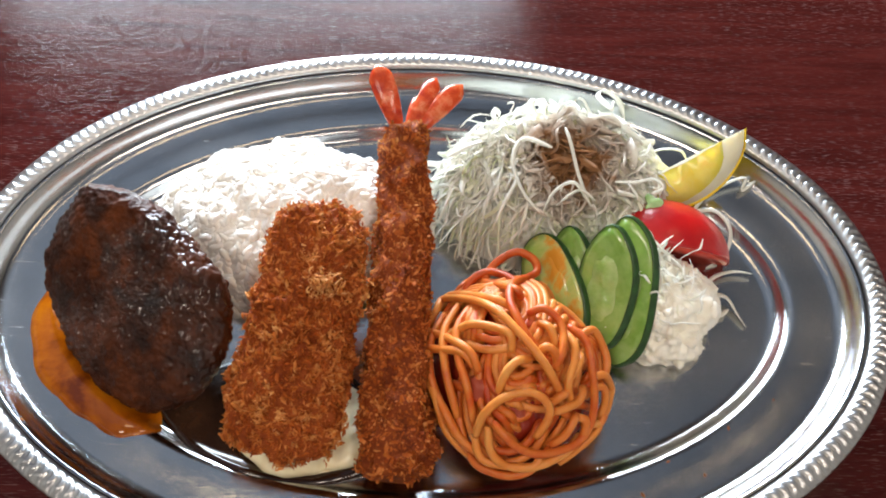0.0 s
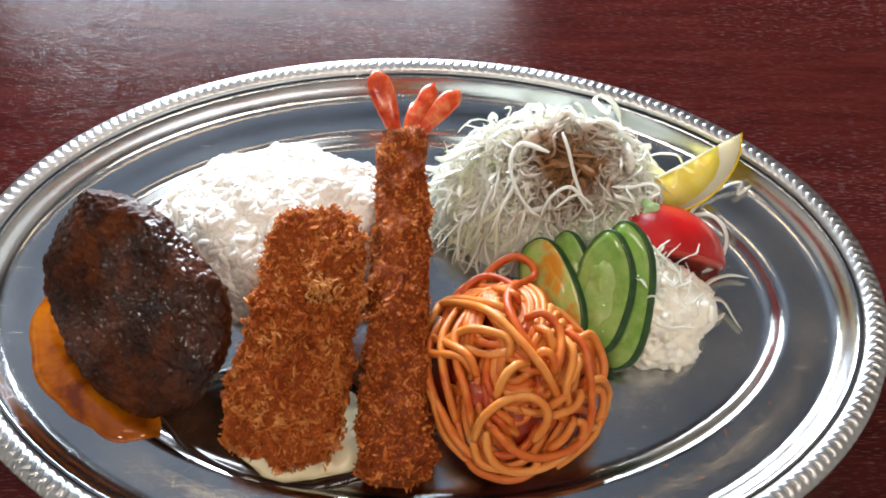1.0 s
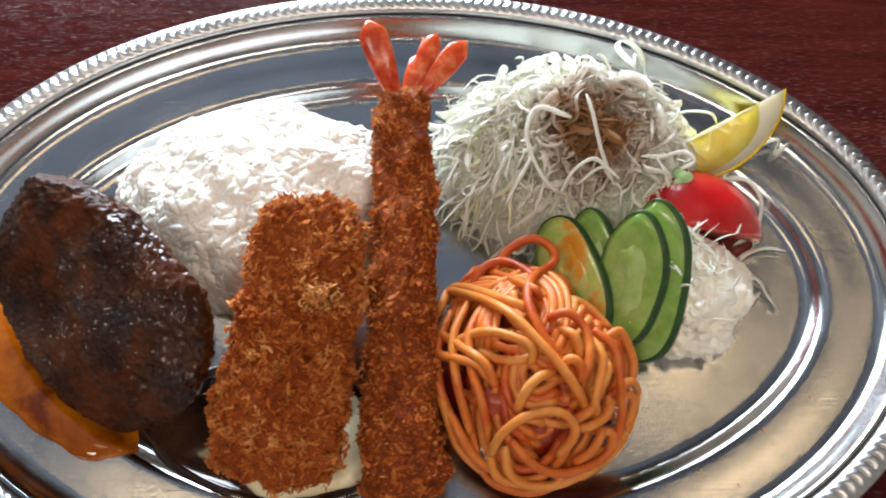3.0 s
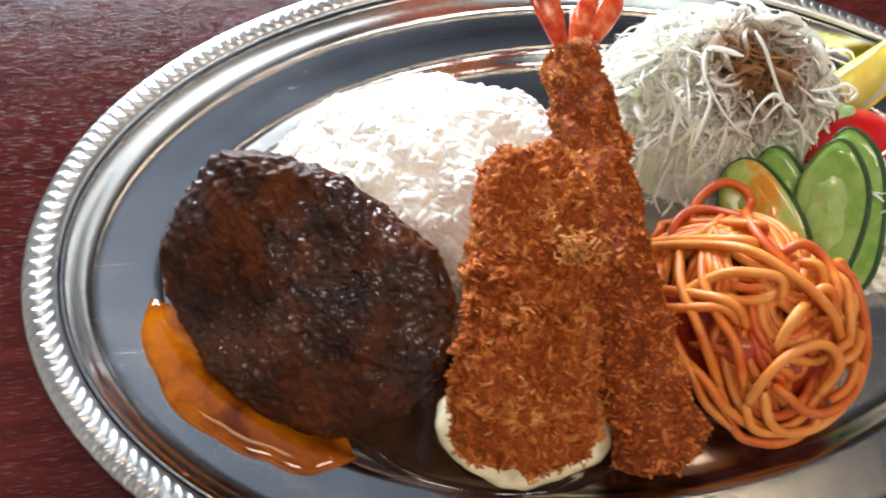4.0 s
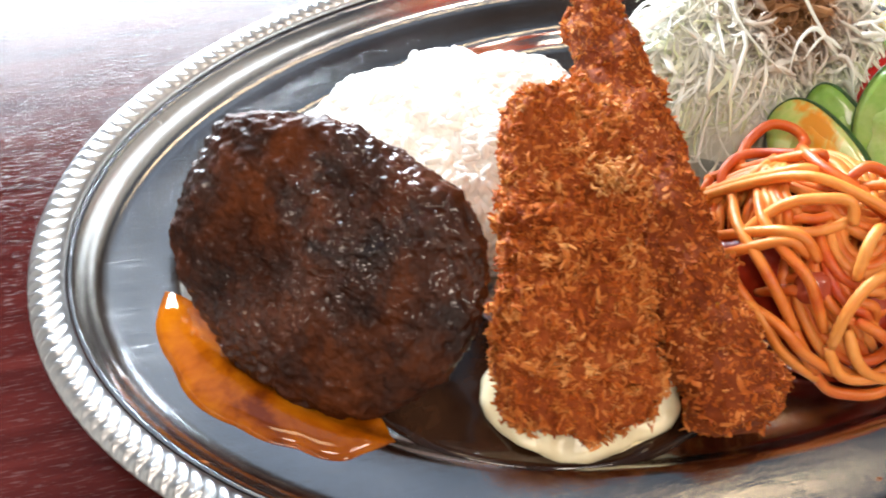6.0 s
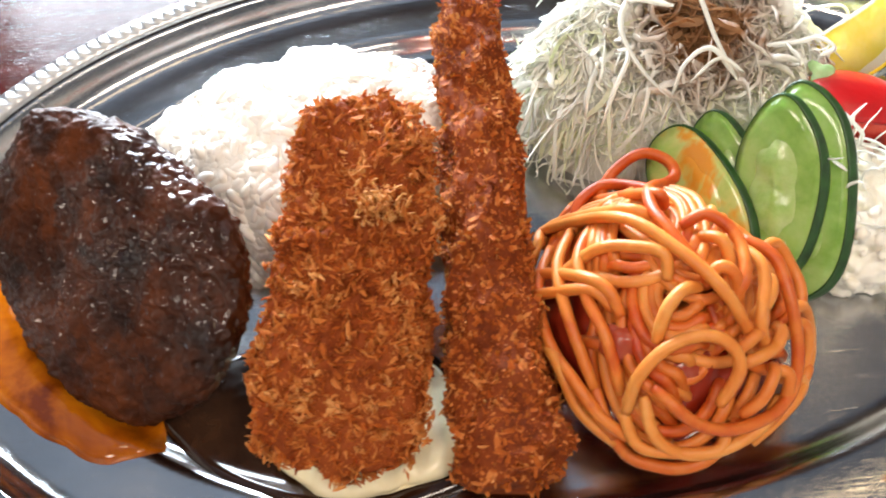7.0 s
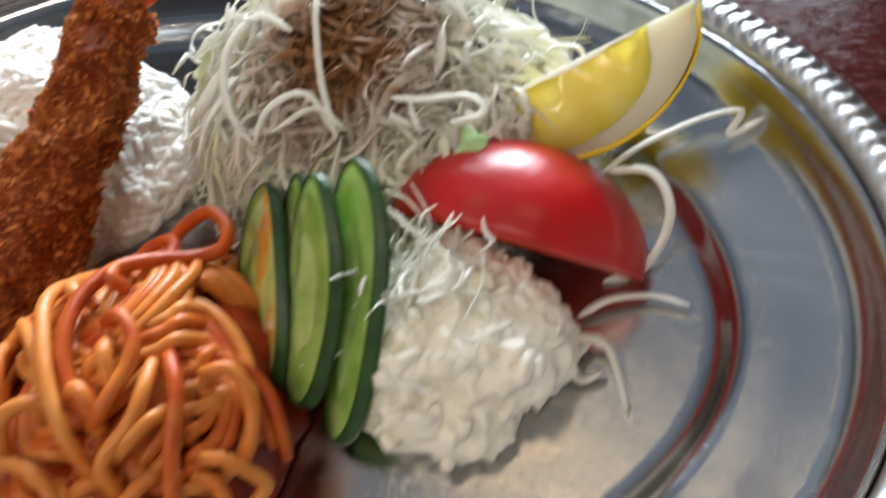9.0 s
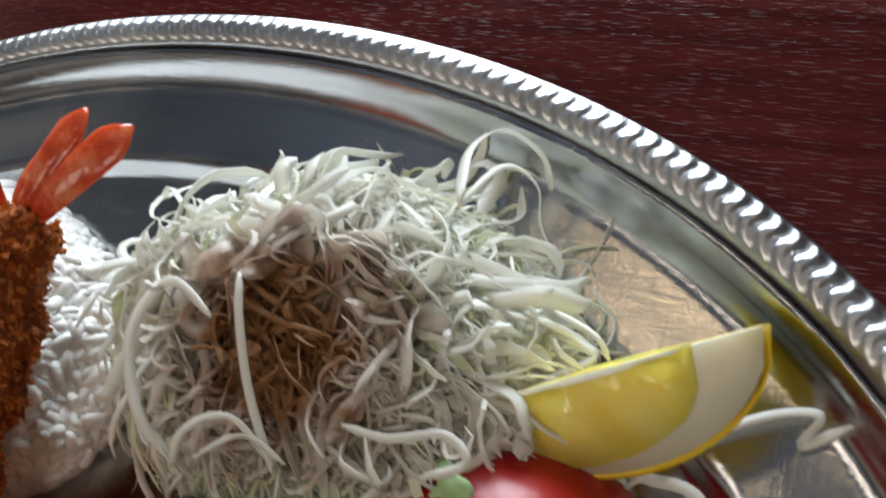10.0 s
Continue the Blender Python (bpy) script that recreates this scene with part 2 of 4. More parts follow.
WALL_DARK = m_plain("brown_panelling", (0.11, 0.07, 0.05), 0.6, 4)
# strong mottling paints bright and dim ceiling areas for the steel to mirror
CEIL = m_plain("light_dark_ceiling_paint", (0.125, 0.142, 0.172), 0.8, 1.6, 0.4)
FLOORM = m_plain("floor_tile", (0.18, 0.11, 0.08), 0.4, 8)

# ---- mesh helpers ----


def mesh_object(name, verts, faces, material, smooth=True):
    me = bpy.data.meshes.new(name)
    me.from_pydata([tuple(v) for v in verts], [], faces)
    me.materials.append(material)
    if smooth:
        me.polygons.foreach_set("use_smooth", [True] * len(me.polygons))
    me.update()
    return new(name, me)


def part(name, verts, faces, material, parent, label="", smooth=True, kind=""):
    ob = mesh_object(name, verts, faces, material, smooth)
    ob.parent = parent
    return tagged(ob, label, kind=kind)


def thing(name, label, category, group="", kind="", loc=(0, 0, 0)):
    ob = new(name)
    ob.empty_display_size = 0.01
    ob.location = loc
    return tagged(ob, label, category, group, kind)


def box(x0, x1, y0, y1, z0, z1):
    v = [(x, y, z) for x in (x0, x1) for y in (y0, y1) for z in (z0, z1)]
    return v, [(0, 1, 3, 2), (4, 6, 7, 5), (0, 4, 5, 1), (2, 3, 7, 6), (0, 2, 6, 4), (1, 5, 7, 3)]


def join(pieces):
    V, F = [], []
    for v, f in pieces:
        n = len(V)
        V.extend(v)
        F.extend(tuple(i + n for i in q) for q in f)
    return V, F


def frame_axes(loc, z, x):
    z = Vector(z).normalized()
    x = Vector(x)
    x = (x - z * x.dot(z)).normalized()
    y = z.cross(x)
    return Matrix(((x.x, y.x, z.x, loc[0]), (x.y, y.y, z.y, loc[1]), (x.z, y.z, z.z, loc[2]), (0, 0, 0, 1)))


def fbm(p, scale, octaves=4):
    return noise.fractal(Vector(p) * scale, 1.0, 2.1, octaves)


def smooth_path(ctrl, per=6):
    """Catmull-Rom through the control points."""
    c = [Vector(p) for p in ctrl]
    c = [c[0] * 2 - c[1]] + c + [c[-1] * 2 - c[-2]]
    out = []
    for i in range(1, len(c) - 2):
        a, b, d, e = c[i - 1], c[i], c[i + 1], c[i + 2]
        for k in range(per):
            t = k / per
            out.append(0.5 * (2 * b + (d - a) * t + (2 * a - 5 * b + 4 * d - e) * t * t + (3 * b - a - 3 * d + e) * t**3))
    return out + [c[-2]]


def tube(pts, rx, ry, sides=8, up=(0, 0, 1), twist=0.0, taper=0.3, square=False):
    """A closed swept tube; rx across, ry thick, radii may be functions of 0..1."""
    n = len(pts)
    V, F = [], []
    nrm = Vector(up)
    for i, p in enumerate(pts):
        t = (pts[min(i + 1, n - 1)] - pts[max(i - 1, 0)]).normalized()
        nrm = nrm - t * nrm.dot(t)
        if nrm.length < 1e-4:
            nrm = t.orthogonal()
        nrm.normalize()
        s = t.cross(nrm)
        u = i / (n - 1)
        e = 1 - (1 - taper) * max(0.0, 1 - min(u, 1 - u) * n / 2.0)
        a = (rx(u) if callable(rx) else rx) * e
        b = (ry(u) if callable(ry) else ry) * e
        tw = twist * u
        for k in range(sides):
            q = 2 * math.pi * (k + (0.5 if square else 0)) / sides
            x, y = math.cos(q) * a, math.sin(q) * b
            V.append(p + s * (x * math.cos(tw) - y * math.sin(tw)) + nrm * (x * math.sin(tw) + y * math.cos(tw)))
    for i in range(n - 1):
        for k in range(sides):
            k2 = (k + 1) % sides
            F.append((i * sides + k, i * sides + k2, (i + 1) * sides + k2, (i + 1) * sides + k))
    F.append(tuple(range(sides - 1, -1, -1)))
    F.append(tuple((n - 1) * sides + k for k in range(sides)))
    return V, F


def lump(radius, top, bottom, m, rough, segs=96, rings=30, power=2.6, seed=0.0):
    """A closed lump: outline radius(theta), domed above and below, roughened by noise; m places it."""
    V, F = [], []
    ph = np.linspace(0, math.pi / 2, 600)
    rr, hh = np.cos(ph) ** (2 / power), np.sin(ph) ** (2 / power)
    rr[-1] = 0.0
    size = radius(0.0)
    arcs = np.concatenate([[0], np.cumsum(np.hypot(np.diff(rr) * size, np.diff(hh) * max(top, bottom)))])
    for j in range(2 * rings + 1):
        v = -1 + j / rings
        at = (abs(v) if v else 0.0) * arcs[-1]
        rho = float(np.interp(at, arcs, rr))
        h = (top if v > 0 else -bottom) * float(np.interp(at, arcs, hh))
        for k in range(segs):
            th = 2 * math.pi * k / segs
            r = radius(th) * rho
            p = Vector((r * math.cos(th), r * math.sin(th), h))
            tall = top if v > 0 else max(bottom, 0.3 * top)
            d = Vector((p.x / size ** 2, p.y / size ** 2, p.z / tall ** 2))
            d = d.normalized() if d.length > 1e-6 else Vector((0, 0, 1 if v > 0 else -1))
            q = p + Vector((seed, seed * 2, -seed))
            off = sum(a * fbm(q, s, o) for a, s, o in rough)
            V.append(m @ (p + d * off))
    for j in range(2 * rings):
        for k in range(segs):
            k2 = (k + 1) % segs
            F.append((j * segs + k, j * segs + k2, (j + 1) * segs + k2, (j + 1) * segs + k))
    return V, F


def surface_samples(V, F, n, rng, keep=None):
    """Points and normals spread over a mesh by area."""
    tris = []
    for f in F:
        for i in range(1, len(f) - 1):
            tris.append((f[0], f[i], f[i + 1]))
    P = np.array([tuple(v) for v in V])
    T = np.array(tris)
    a, b, c = P[T[:, 0]], P[T[:, 1]], P[T[:, 2]]
    nr = np.cross(b - a, c - a)
    ar = np.linalg.norm(nr, axis=1)
    pick = rng.choice(len(T), n, p=ar / ar.sum())
    u, w = rng.random(n), rng.random(n)
    flip = u + w > 1
    u[flip], w[flip] = 1 - u[flip], 1 - w[flip]
    pts = a[pick] + u[:, None] * (b - a)[pick] + w[:, None] * (c - a)[pick]
    nn = nr[pick] / np.maximum(ar[pick], 1e-12)[:, None]
    return [(Vector(p), Vector(q)) for p, q in zip(pts, nn) if keep is None or keep(p, q)]


def flakes(samples, rng, lo, hi, lift=0.5):
    """Shaggy bread crumbs: bent little wedges that stand a little off the surface."""
    V, F = [], []
    for p, n in samples:
        t = Vector(rng.normal(size=3))
        t = (t - n * t.dot(n)).normalized()
        t = (t + n * rng.uniform(-0.1, lift)).normalized()
        s = n.cross(t).normalized()
        u = t.cross(s).normalized() * -1
        if u.dot(n) < 0:
            u = -u
        L, W, H = lo + (hi - lo) * rng.random() ** 2.4, rng.uniform(0.16, 0.34), rng.uniform(0.12, 0.26)
        W, H = W * L, H * L
        bend = rng.uniform(-0.2, 0.35) * L
        i = len(V)
        V += [p - t * L * 0.5 - s * W * rng.uniform(0.2, 0.5), p - t * L * 0.45 + s * W * 0.5, p + s * W * rng.uniform(0.4, 0.7) + u * bend * 0.5, p - s * W * 0.6 + u * bend * 0.4,
              p + t * L * 0.5 + u * bend + s * W * rng.uniform(-0.3, 0.3), p - t * L * 0.1 + u * H, p + t * L * 0.2 + u * (H + bend * 0.6)]
        F += [(i, i + 1, i + 5), (i + 1, i + 2, i + 6, i + 5), (i + 2, i + 4, i + 6), (i + 4, i + 3, i + 6), (i + 3, i, i + 5, i + 6), (i, i + 3, i + 2, i + 1), (i + 3, i + 4, i + 2)]
    return V, F


# ---- platter shape ----
AX, AY = 0.18, 0.1204
PROFILE = [(0.0090, 0.0188), (0.0105, 0.0176), (0.0125, 0.0140), (0.0142, 0.0112), (0.0162, 0.0098), (0.0185, 0.0094), (0.025, 0.0090), (0.0325, 0.0086), (0.0348, 0.0082), (0.0366, 0.0066), (0.0382, 0.0046), (0.0400, 0.0036), (0.043, 0.0032)]
THETAS = np.linspace(0, 2 * math.pi, 2881)[:-1]
EDGE = np.stack([AX * np.cos(THETAS), AY * np.sin(THETAS)], 1)


def inset(th, off):
    c, s = math.cos(th), math.sin(th)
    n = Vector((c / AX, s / AY)).normalized()
    return AX * c - off * n.x, AY * s - off * n.y


def plate_z(x, y):
    """The height of the platter's upper face."""
    off = np.sqrt(((EDGE - (x, y)) ** 2).sum(1).min())
    offs, zs = zip(*PROFILE)
    return float(np.interp(off, offs, zs))


# ---- setting ----
ROOM = (-2.2, 2.2, -2.4, WALL_Y, -0.72, 1.75)
X0, X1, Y0, Y1, Z0, Z1 = ROOM
tagged(mesh_object("floor", *box(X0 - 0.1, X1 + 0.1, Y0 - 0.1, Y1 + 0.1, Z0 - 0.1, Z0), FLOORM, False), "dark brown tiled floor of the room", "floor", kind="structure")
tagged(mesh_object("ceiling", *box(X0 - 0.1, X1 + 0.1, Y0 - 0.1, Y1 + 0.1, Z1, Z1 + 0.1), CEIL, False), "unseen grey ceiling of the room with brighter and darker areas painted in", "ceiling", kind="structure")
tagged(mesh_object("wall_west", *box(X0 - 0.1, X0, Y0 - 0.1, Y1 + 0.1, Z0, Z1), WALL, False), "plain beige painted wall of the room", "wall", kind="structure")
tagged(mesh_object("wall_east", *box(X1, X1 + 0.1, Y0 - 0.1, Y1 + 0.1, Z0, Z1), WALL, False), "plain beige painted wall of the room", "wall", kind="structure")
tagged(mesh_object("wall_south", *box(X0, X1, Y0 - 0.1, Y0, Z0, Z1), WALL, False), "plain beige painted wall of the room", "wall", kind="structure")
wx0, wx1 = WIN_X - WIN_W / 2, WIN_X + WIN_W / 2
tagged(mesh_object("wall_north", *join([box(X0, wx0, Y1, Y1 + 0.1, Z0, Z1), box(wx1, X1, Y1, Y1 + 0.1, Z0, Z1), box(wx0, wx1, Y1, Y1 + 0.1, Z0, WIN_Z0), box(wx0, wx1, Y1, Y1 + 0.1, WIN_Z1, Z1)]), WALL_DARK, False),
       "plain dark brown wall with a wide window opening", "wall", kind="structure")

# warm lamps over the table and behind the eater's seat
LZ = Z1 - 0.06
for LX, LY, LP, LB, LS in ((-0.30, 0.32, 1.7, 0.42, 0.3), (0.75, 0.36, 1.7, 0.42, 0.3), (-0.62, -0.75, 13.0, 0.72, 0.5), (0.55, -0.75, 13.0, 0.72, 0.5)):
    lamp = thing("ceiling_lamp", "warm round ceiling lamp of the dining room", "lamp", "ceiling lamps")
    area("lamp_glow", pose(LX, LY, LZ - 0.035), LS, LS, LP, (1.0, 0.55 + 0.42 * LB, LB)).data.shape = "DISK"
    ring = [(LX + 0.36 * math.cos(a), LY + 0.36 * math.sin(a)) for a in np.linspace(0, 2 * math.pi, 41)[:-1]]
    part("housing", [(x, y, LZ - 0.03) for x, y in ring] + [(x, y, Z1) for x, y in ring], [(k, (k + 1) % 40, 40 + (k + 1) % 40, 40 + k) for k in range(40)] + [tuple(range(40))], CEIL, lamp)

# table
table = thing("table", "dark red-brown wood-grain restaurant table with a glossy top", "table")
TV, TF = box(-0.62, 0.62, -0.42, 0.46, -0.03, 0.0)
part("tabletop", TV, TF, WOOD, table, smooth=False)
for lx in (-0.56, 0.56):
    for ly in (-0.36, 0.4):
        part("leg", *box(lx - 0.025, lx + 0.025, ly - 0.025, ly + 0.025, Z0, -0.03), WOOD, table, smooth=False)

# ---- platter ----
platter = thing("platter", "oval stainless steel platter with a rope-patterned rim on the table", "platter")
N = 288
V, F = [], []
for off, z in PROFILE:
    for k in range(N):
        x, y = inset(2 * math.pi * k / N, off)
        V.append((x, y, z))
last = PROFILE[-1]
inner = [inset(2 * math.pi * k / N, last[0]) for k in range(N)]
for s in (0.8, 0.55, 0.3, 0.1):
    V += [(x * s, y * s, 0.003) for x, y in inner]
R = len(PROFILE) + 4
for j in range(R - 1):
    for k in range(N):
        k2 = (k + 1) % N
        F.append((j * N + k2, j * N + k, (j + 1) * N + k, (j + 1) * N + k2))
F.append(tuple((R - 1) * N + k for k in reversed(range(N))))
V = [tuple(v) for v in V]
n0 = len(V)
V += [(x, y, z - 0.0016) for x, y, z in V[:n0]]
F += [tuple(i + n0 for i in reversed(f)) for f in F[: (R - 1) * N + 1]]
for k in range(N):
    k2 = (k + 1) % N
    F.append((k, k2, n0 + k2, n0 + k))
part("dish", V, F, STEEL, platter, "brushed steel well and flange with fine scratches")

# rope rim: slanted lobes with a bulb outside and fine tails inside
LOBES, STEP, ACROSS = 240, 12, 17
V, F = [], []
M = LOBES * STEP
arc = np.concatenate([[0], np.cumsum(np.linalg.norm(np.diff(np.vstack([EDGE, EDGE[:1]]), axis=0), axis=1))])
for i in range(M):
    s = i / M
    th = float(np.interp(s * arc[-1], arc, np.linspace(0, 2 * math.pi, len(arc))))
    for j in range(ACROSS):
        u = j / (ACROSS - 1)
        off = -0.0006 + 0.0092 * u
        dome = math.sin(math.pi * min(1.0, 0.12 + 0.88 * u)) ** 0.6
        z = 0.0170 + 0.0040 * dome + 0.0014 * u
        ph = (s * LOBES + 0.75 * u + 0.22 * math.sin(2.6 * math.pi * u)) % 1.0
        bulb = math.exp(-((ph - 0.5) / 0.2) ** 2) * math.exp(-((u - 0.3) / 0.2) ** 2)
        tails = 0.5 + 0.5 * math.cos(2 * math.pi * ph * 3)
        ridge = 0.5 - 0.5 * math.cos(2 * math.pi * ph)
        win = math.sin(math.pi * min(1, max(0, u)) ** 0.8) ** 0.7
        z += 0.00032 * bulb + win * (0.00040 * ridge + 0.00022 * tails * (1 if u > 0.35 else 0.3)) - 0.0010 * win
        x, y = inset(th, off)
        V.append((x, y, z))
    x, y = inset(th, 0.0086)
    V.append((x, y, 0.0165))
    x, y = inset(th, 0.001)
    V.append((x, y, 0.0136))
C = ACROSS + 2
for i in range(M):
    i2 = (i + 1) % M
    for j in range(C):
        j2 = (j + 1) % C
        F.append((i * C + j2, i * C + j, i2 * C + j, i2 * C + j2))
part("rope_rim", V, F, STEEL_RIM, platter, "raised rope-twist steel border")

# ---- hamburger patty ----
rng = np.random.default_rng(5)
m_pat = frame_axes((-0.1042, -0.0230, 0.0324), (-0.470, -0.580, 0.666), (1, 0, 0))


def patty_outline(th):
    c, s = abs(math.cos(th - 0.936)), abs(math.sin(th - 0.936))
    return 1 / ((c / 0.0352) ** 2.2 + (s / 0.0424) ** 2.2) ** (1 / 2.2) * (1 + 0.018 * math.sin(3 * th + 1) + 0.012 * math.sin(7 * th))


patty = tagged(mesh_object("hamburger_patty", *lump(patty_outline, 0.0108, 0.0100, m_pat, [(0.0016, 45, 3), (0.0011, 160, 3), (0.0010, 430, 4)], 420, 120, 2.5, 3.1), PATTY), "seared dark brown hamburger patty glazed with gravy", "hamburger steak")

# sauces
def pool(name, centre, radii, t0, t1, thick, material, label, category, seed):
    """A thin puddle between two radii round a centre, lying on the platter."""
    V, F = [], []
    NA, NR = 90, 14
    for i in range(NA + 1):
        u = i / NA
        a = t0 + (t1 - t0) * u
        ri, ro = radii(u)
        wob = 0.0016 * noise.noise(Vector((math.cos(a) * 3 + seed, math.sin(a) * 3, seed)))
        for j in range(NR + 1):
            w = j / NR
            r = ri + (ro + wob - ri) * w
            x, y = centre[0] + r * math.cos(a), centre[1] + r * math.sin(a)
            edge = min(1.0, (1 - w) * 6) * min(1.0, min(u, 1 - u) * 14)
            V.append((x, y, plate_z(x, y) + 0.0002 + thick * math.sqrt(max(edge, 0)) ))
    for i in range(NA):
        for j in range(NR):
            a = i * (NR + 1) + j
            F.append((a, a + 1, a + NR + 2, a + NR + 1))
    n0 = len(V)
    V += [(x, y, plate_z(x, y) - 0.0004) for x, y, z in V]
    F += [tuple(i + n0 for i in reversed(f)) for f in F]
    rim_ids = [i * (NR + 1) + NR for i in range(NA + 1)]
    for a, b in zip(rim_ids, rim_ids[1:]):
        F.append((b, a, a + n0, b + n0))
    return tagged(mesh_object(name, V, F, material), label, category)


def sauce_edge(u):
    return 0.018, float(np.interp(u, [0, 0.2, 0.35, 0.52, 0.72, 0.86, 1], [0.0475, 0.0455, 0.0425, 0.0395, 0.0395, 0.0420, 0.0395]))


pool("orange_sauce", (-0.104, -0.023), sauce_edge, radians(158), radians(284), 0.0016, DEMI, "glossy orange-brown demi-glace sauce pooled beside the patty", "sauce", 1.0)
# part gravy, part painted shade and dark reflection beneath patty, cutlet and shrimp
pool("gravy_and_shade", (-0.045, -0.020), lambda u: (0.02, 0.0625 - 0.0030 * math.sin(math.pi * u) + 0.007 * max(0, u - 0.7)), radians(203), radians(314), 0.0009, GRAVY_SHADE, "thin dark brown gravy on the platter, with the food's shade painted in", "sauce", 4.0)
tagged(mesh_object("tartar_sauce", *lump(lambda th: 1 / math.sqrt((math.cos(th) / 0.0265) ** 2 + (math.sin(th) / 0.0180) ** 2), 0.0055, 0.004, pose(-0.0440, -0.0590, 0.0055), [(0.0035, 55, 3)], 100, 24, 2.6, 8.0), CREAM), "pale cream tartar sauce under the fried cutlet", "sauce")

# ---- breaded cutlet ----
m_kat = frame_axes((-0.0440, -0.0355, 0.0360), (0.02, -0.49, 0.87), (1.0, -0.17, -0.02))


def tufts(samples, rng, count, spread):
    """Fluffy bunches of long crumbs that stand proud of the coat."""
    out = []
    for p, n in samples:
        side = n.orthogonal().normalized()
        other = n.cross(side)
        size = spread * rng.uniform(0.5, 1.3)
        turn = rng.uniform(0, 2 * math.pi)
        for _ in range(int(count * rng.uniform(0.5, 1.4))):
            g, h = rng.normal() * size, rng.normal() * size * 0.5
            q = p + side * (g * math.cos(turn) - h * math.sin(turn)) + other * (g * math.sin(turn) + h * math.cos(turn)) + n * rng.uniform(0.0, 0.0016)
            out.append((q, (n + Vector(rng.normal(size=3)) * 0.5).normalized()))
    return out


def katsu_outline(th):
    c, s = abs(math.cos(th)), abs(math.sin(th))
    w = 0.0262 - 0.0022 * math.sin(th)
    return 1 / ((c / w) ** 4.2 + (s / 0.0300) ** 3.4) ** (1 / 3.8)


KV, KF = lump(katsu_outline, 0.0115, 0.0115, m_kat, [(0.0026, 75, 3), (0.0030, 210, 3)], 220, 60, 2.8, 11.0)
cutlet = thing("breaded_cutlet", "golden-brown deep-fried cutlet in coarse breadcrumbs leaning on rice", "cutlet")
part("crust", KV, KF, KATSU_BASE, cutlet)
part("crumb_coat", *flakes(surface_samples(KV, KF, 12000, rng), rng, 0.0008, 0.0042, 1.0), CRUMB, cutlet, "coarse golden breadcrumbs", False, "stuff")
part("crumb_tuft", *flakes(tufts(surface_samples(KV, KF, 230, rng, lambda p, n: n[2] > 0 or n[1] < 0), rng, 22, 0.0016), rng, 0.0010, 0.0042, 1.0), CRUMB_TUFT, cutlet, "fluffy raised breadcrumbs", False, "stuff")

clump = [(m_kat @ Vector((0.0062 + 0.0028 * rng.normal(), 0.0165 + 0.0024 * rng.normal(), 0.0135 + 0.0040 * rng.random())), m_kat.to_3x3() @ Vector((0, 0, 1))) for _ in range(210)]
part("crumb_clump", *flakes(clump, rng, 0.001, 0.0036, 0.9), CRUMB_PALE, cutlet, "pale fluffy clump of breadcrumbs", False, "stuff")

# ---- fried shrimp ----
shrimp = thing("fried_shrimp", "long breaded fried shrimp with a red tail on rice", "shrimp")
axis_pts = smooth_path([(-0.010, -0.0795, 0.012), (-0.010, -0.066, 0.0165), (-0.0115, -0.042, 0.0205), (-0.0105, -0.012, 0.029), (-0.010, 0.02, 0.037), (-0.0105, 0.042, 0.0415), (-0.011, 0.052, 0.0425)], 10)


def shrimp_r(u):
    return float(np.interp(u, [0, 0.05, 0.12, 0.3, 0.6, 0.85, 0.96, 1], [0.008, 0.0115, 0.0125, 0.0118, 0.0102, 0.0088, 0.0074, 0.004]))


SV, SF = tube(axis_pts, shrimp_r, shrimp_r, 40, taper=0.9)
SV = [v + Vector((fbm(v, 120, 3), fbm(v + Vector((5, 0, 0)), 120, 3), fbm(v + Vector((0, 5, 0)), 120, 3))) * 0.0034 for v in SV]
part("crust", SV, SF, KATSU_BASE, shrimp)
part("crumb_coat", *flakes(surface_samples(SV, SF[:-2], 11000, rng), rng, 0.0009, 0.0044, 1.0), CRUMB, shrimp, "coarse golden breadcrumbs", False, "stuff")
part("crumb_tuft", *flakes(tufts(surface_samples(SV, SF[:-2], 150, rng), rng, 20, 0.0014), rng, 0.0010, 0.0040, 1.0), CRUMB_TUFT, shrimp, "fluffy raised breadcrumbs", False, "stuff")


def fin(base, tip, width, thick, up):
    b, t = Vector(base), Vector(tip)
    bow = Vector(up).normalized() * 0.002
    return tube([b.lerp(t, k / 12) + bow * math.sin(math.pi * k / 12) for k in range(13)], lambda u: width * (0.4 + 0.6 * math.sin(0.5 * math.pi * min(1, u / 0.7))) * (1 if u < 0.8 else math.sqrt(max(0.03, 1 - ((u - 0.8) / 0.204) ** 2))), lambda u: thick * (1.05 - u * 0.6), 10, up, taper=0.6)


for tip, w, start in (((-0.0222, 0.0700, 0.0600), 0.0048, -0.0125), ((0.0016, 0.0732, 0.0507), 0.0036, -0.0085), ((0.0124, 0.0717, 0.0485), 0.0042, -0.0065), ((-0.0045, 0.0660, 0.0480), 0.0026, -0.0100)):
    tail = part("tail_fin", *fin((start, 0.0490, 0.0435), tip, w, 0.0016, (0, -0.5, 0.85)), TAIL, shrimp, "translucent red-orange tail fin")
    mid = Vector((start, 0.0490, 0.0435)).lerp(Vector(tip), 0.5) + Vector((0, -0.0012, 0.0021))
    part("fin_ridge", *tube(smooth_path([Vector((start, 0.0490, 0.0448)), mid, Vector(tip).lerp(mid, 0.15)], 6), 0.0007, 0.0007, 6), TAIL, tail)

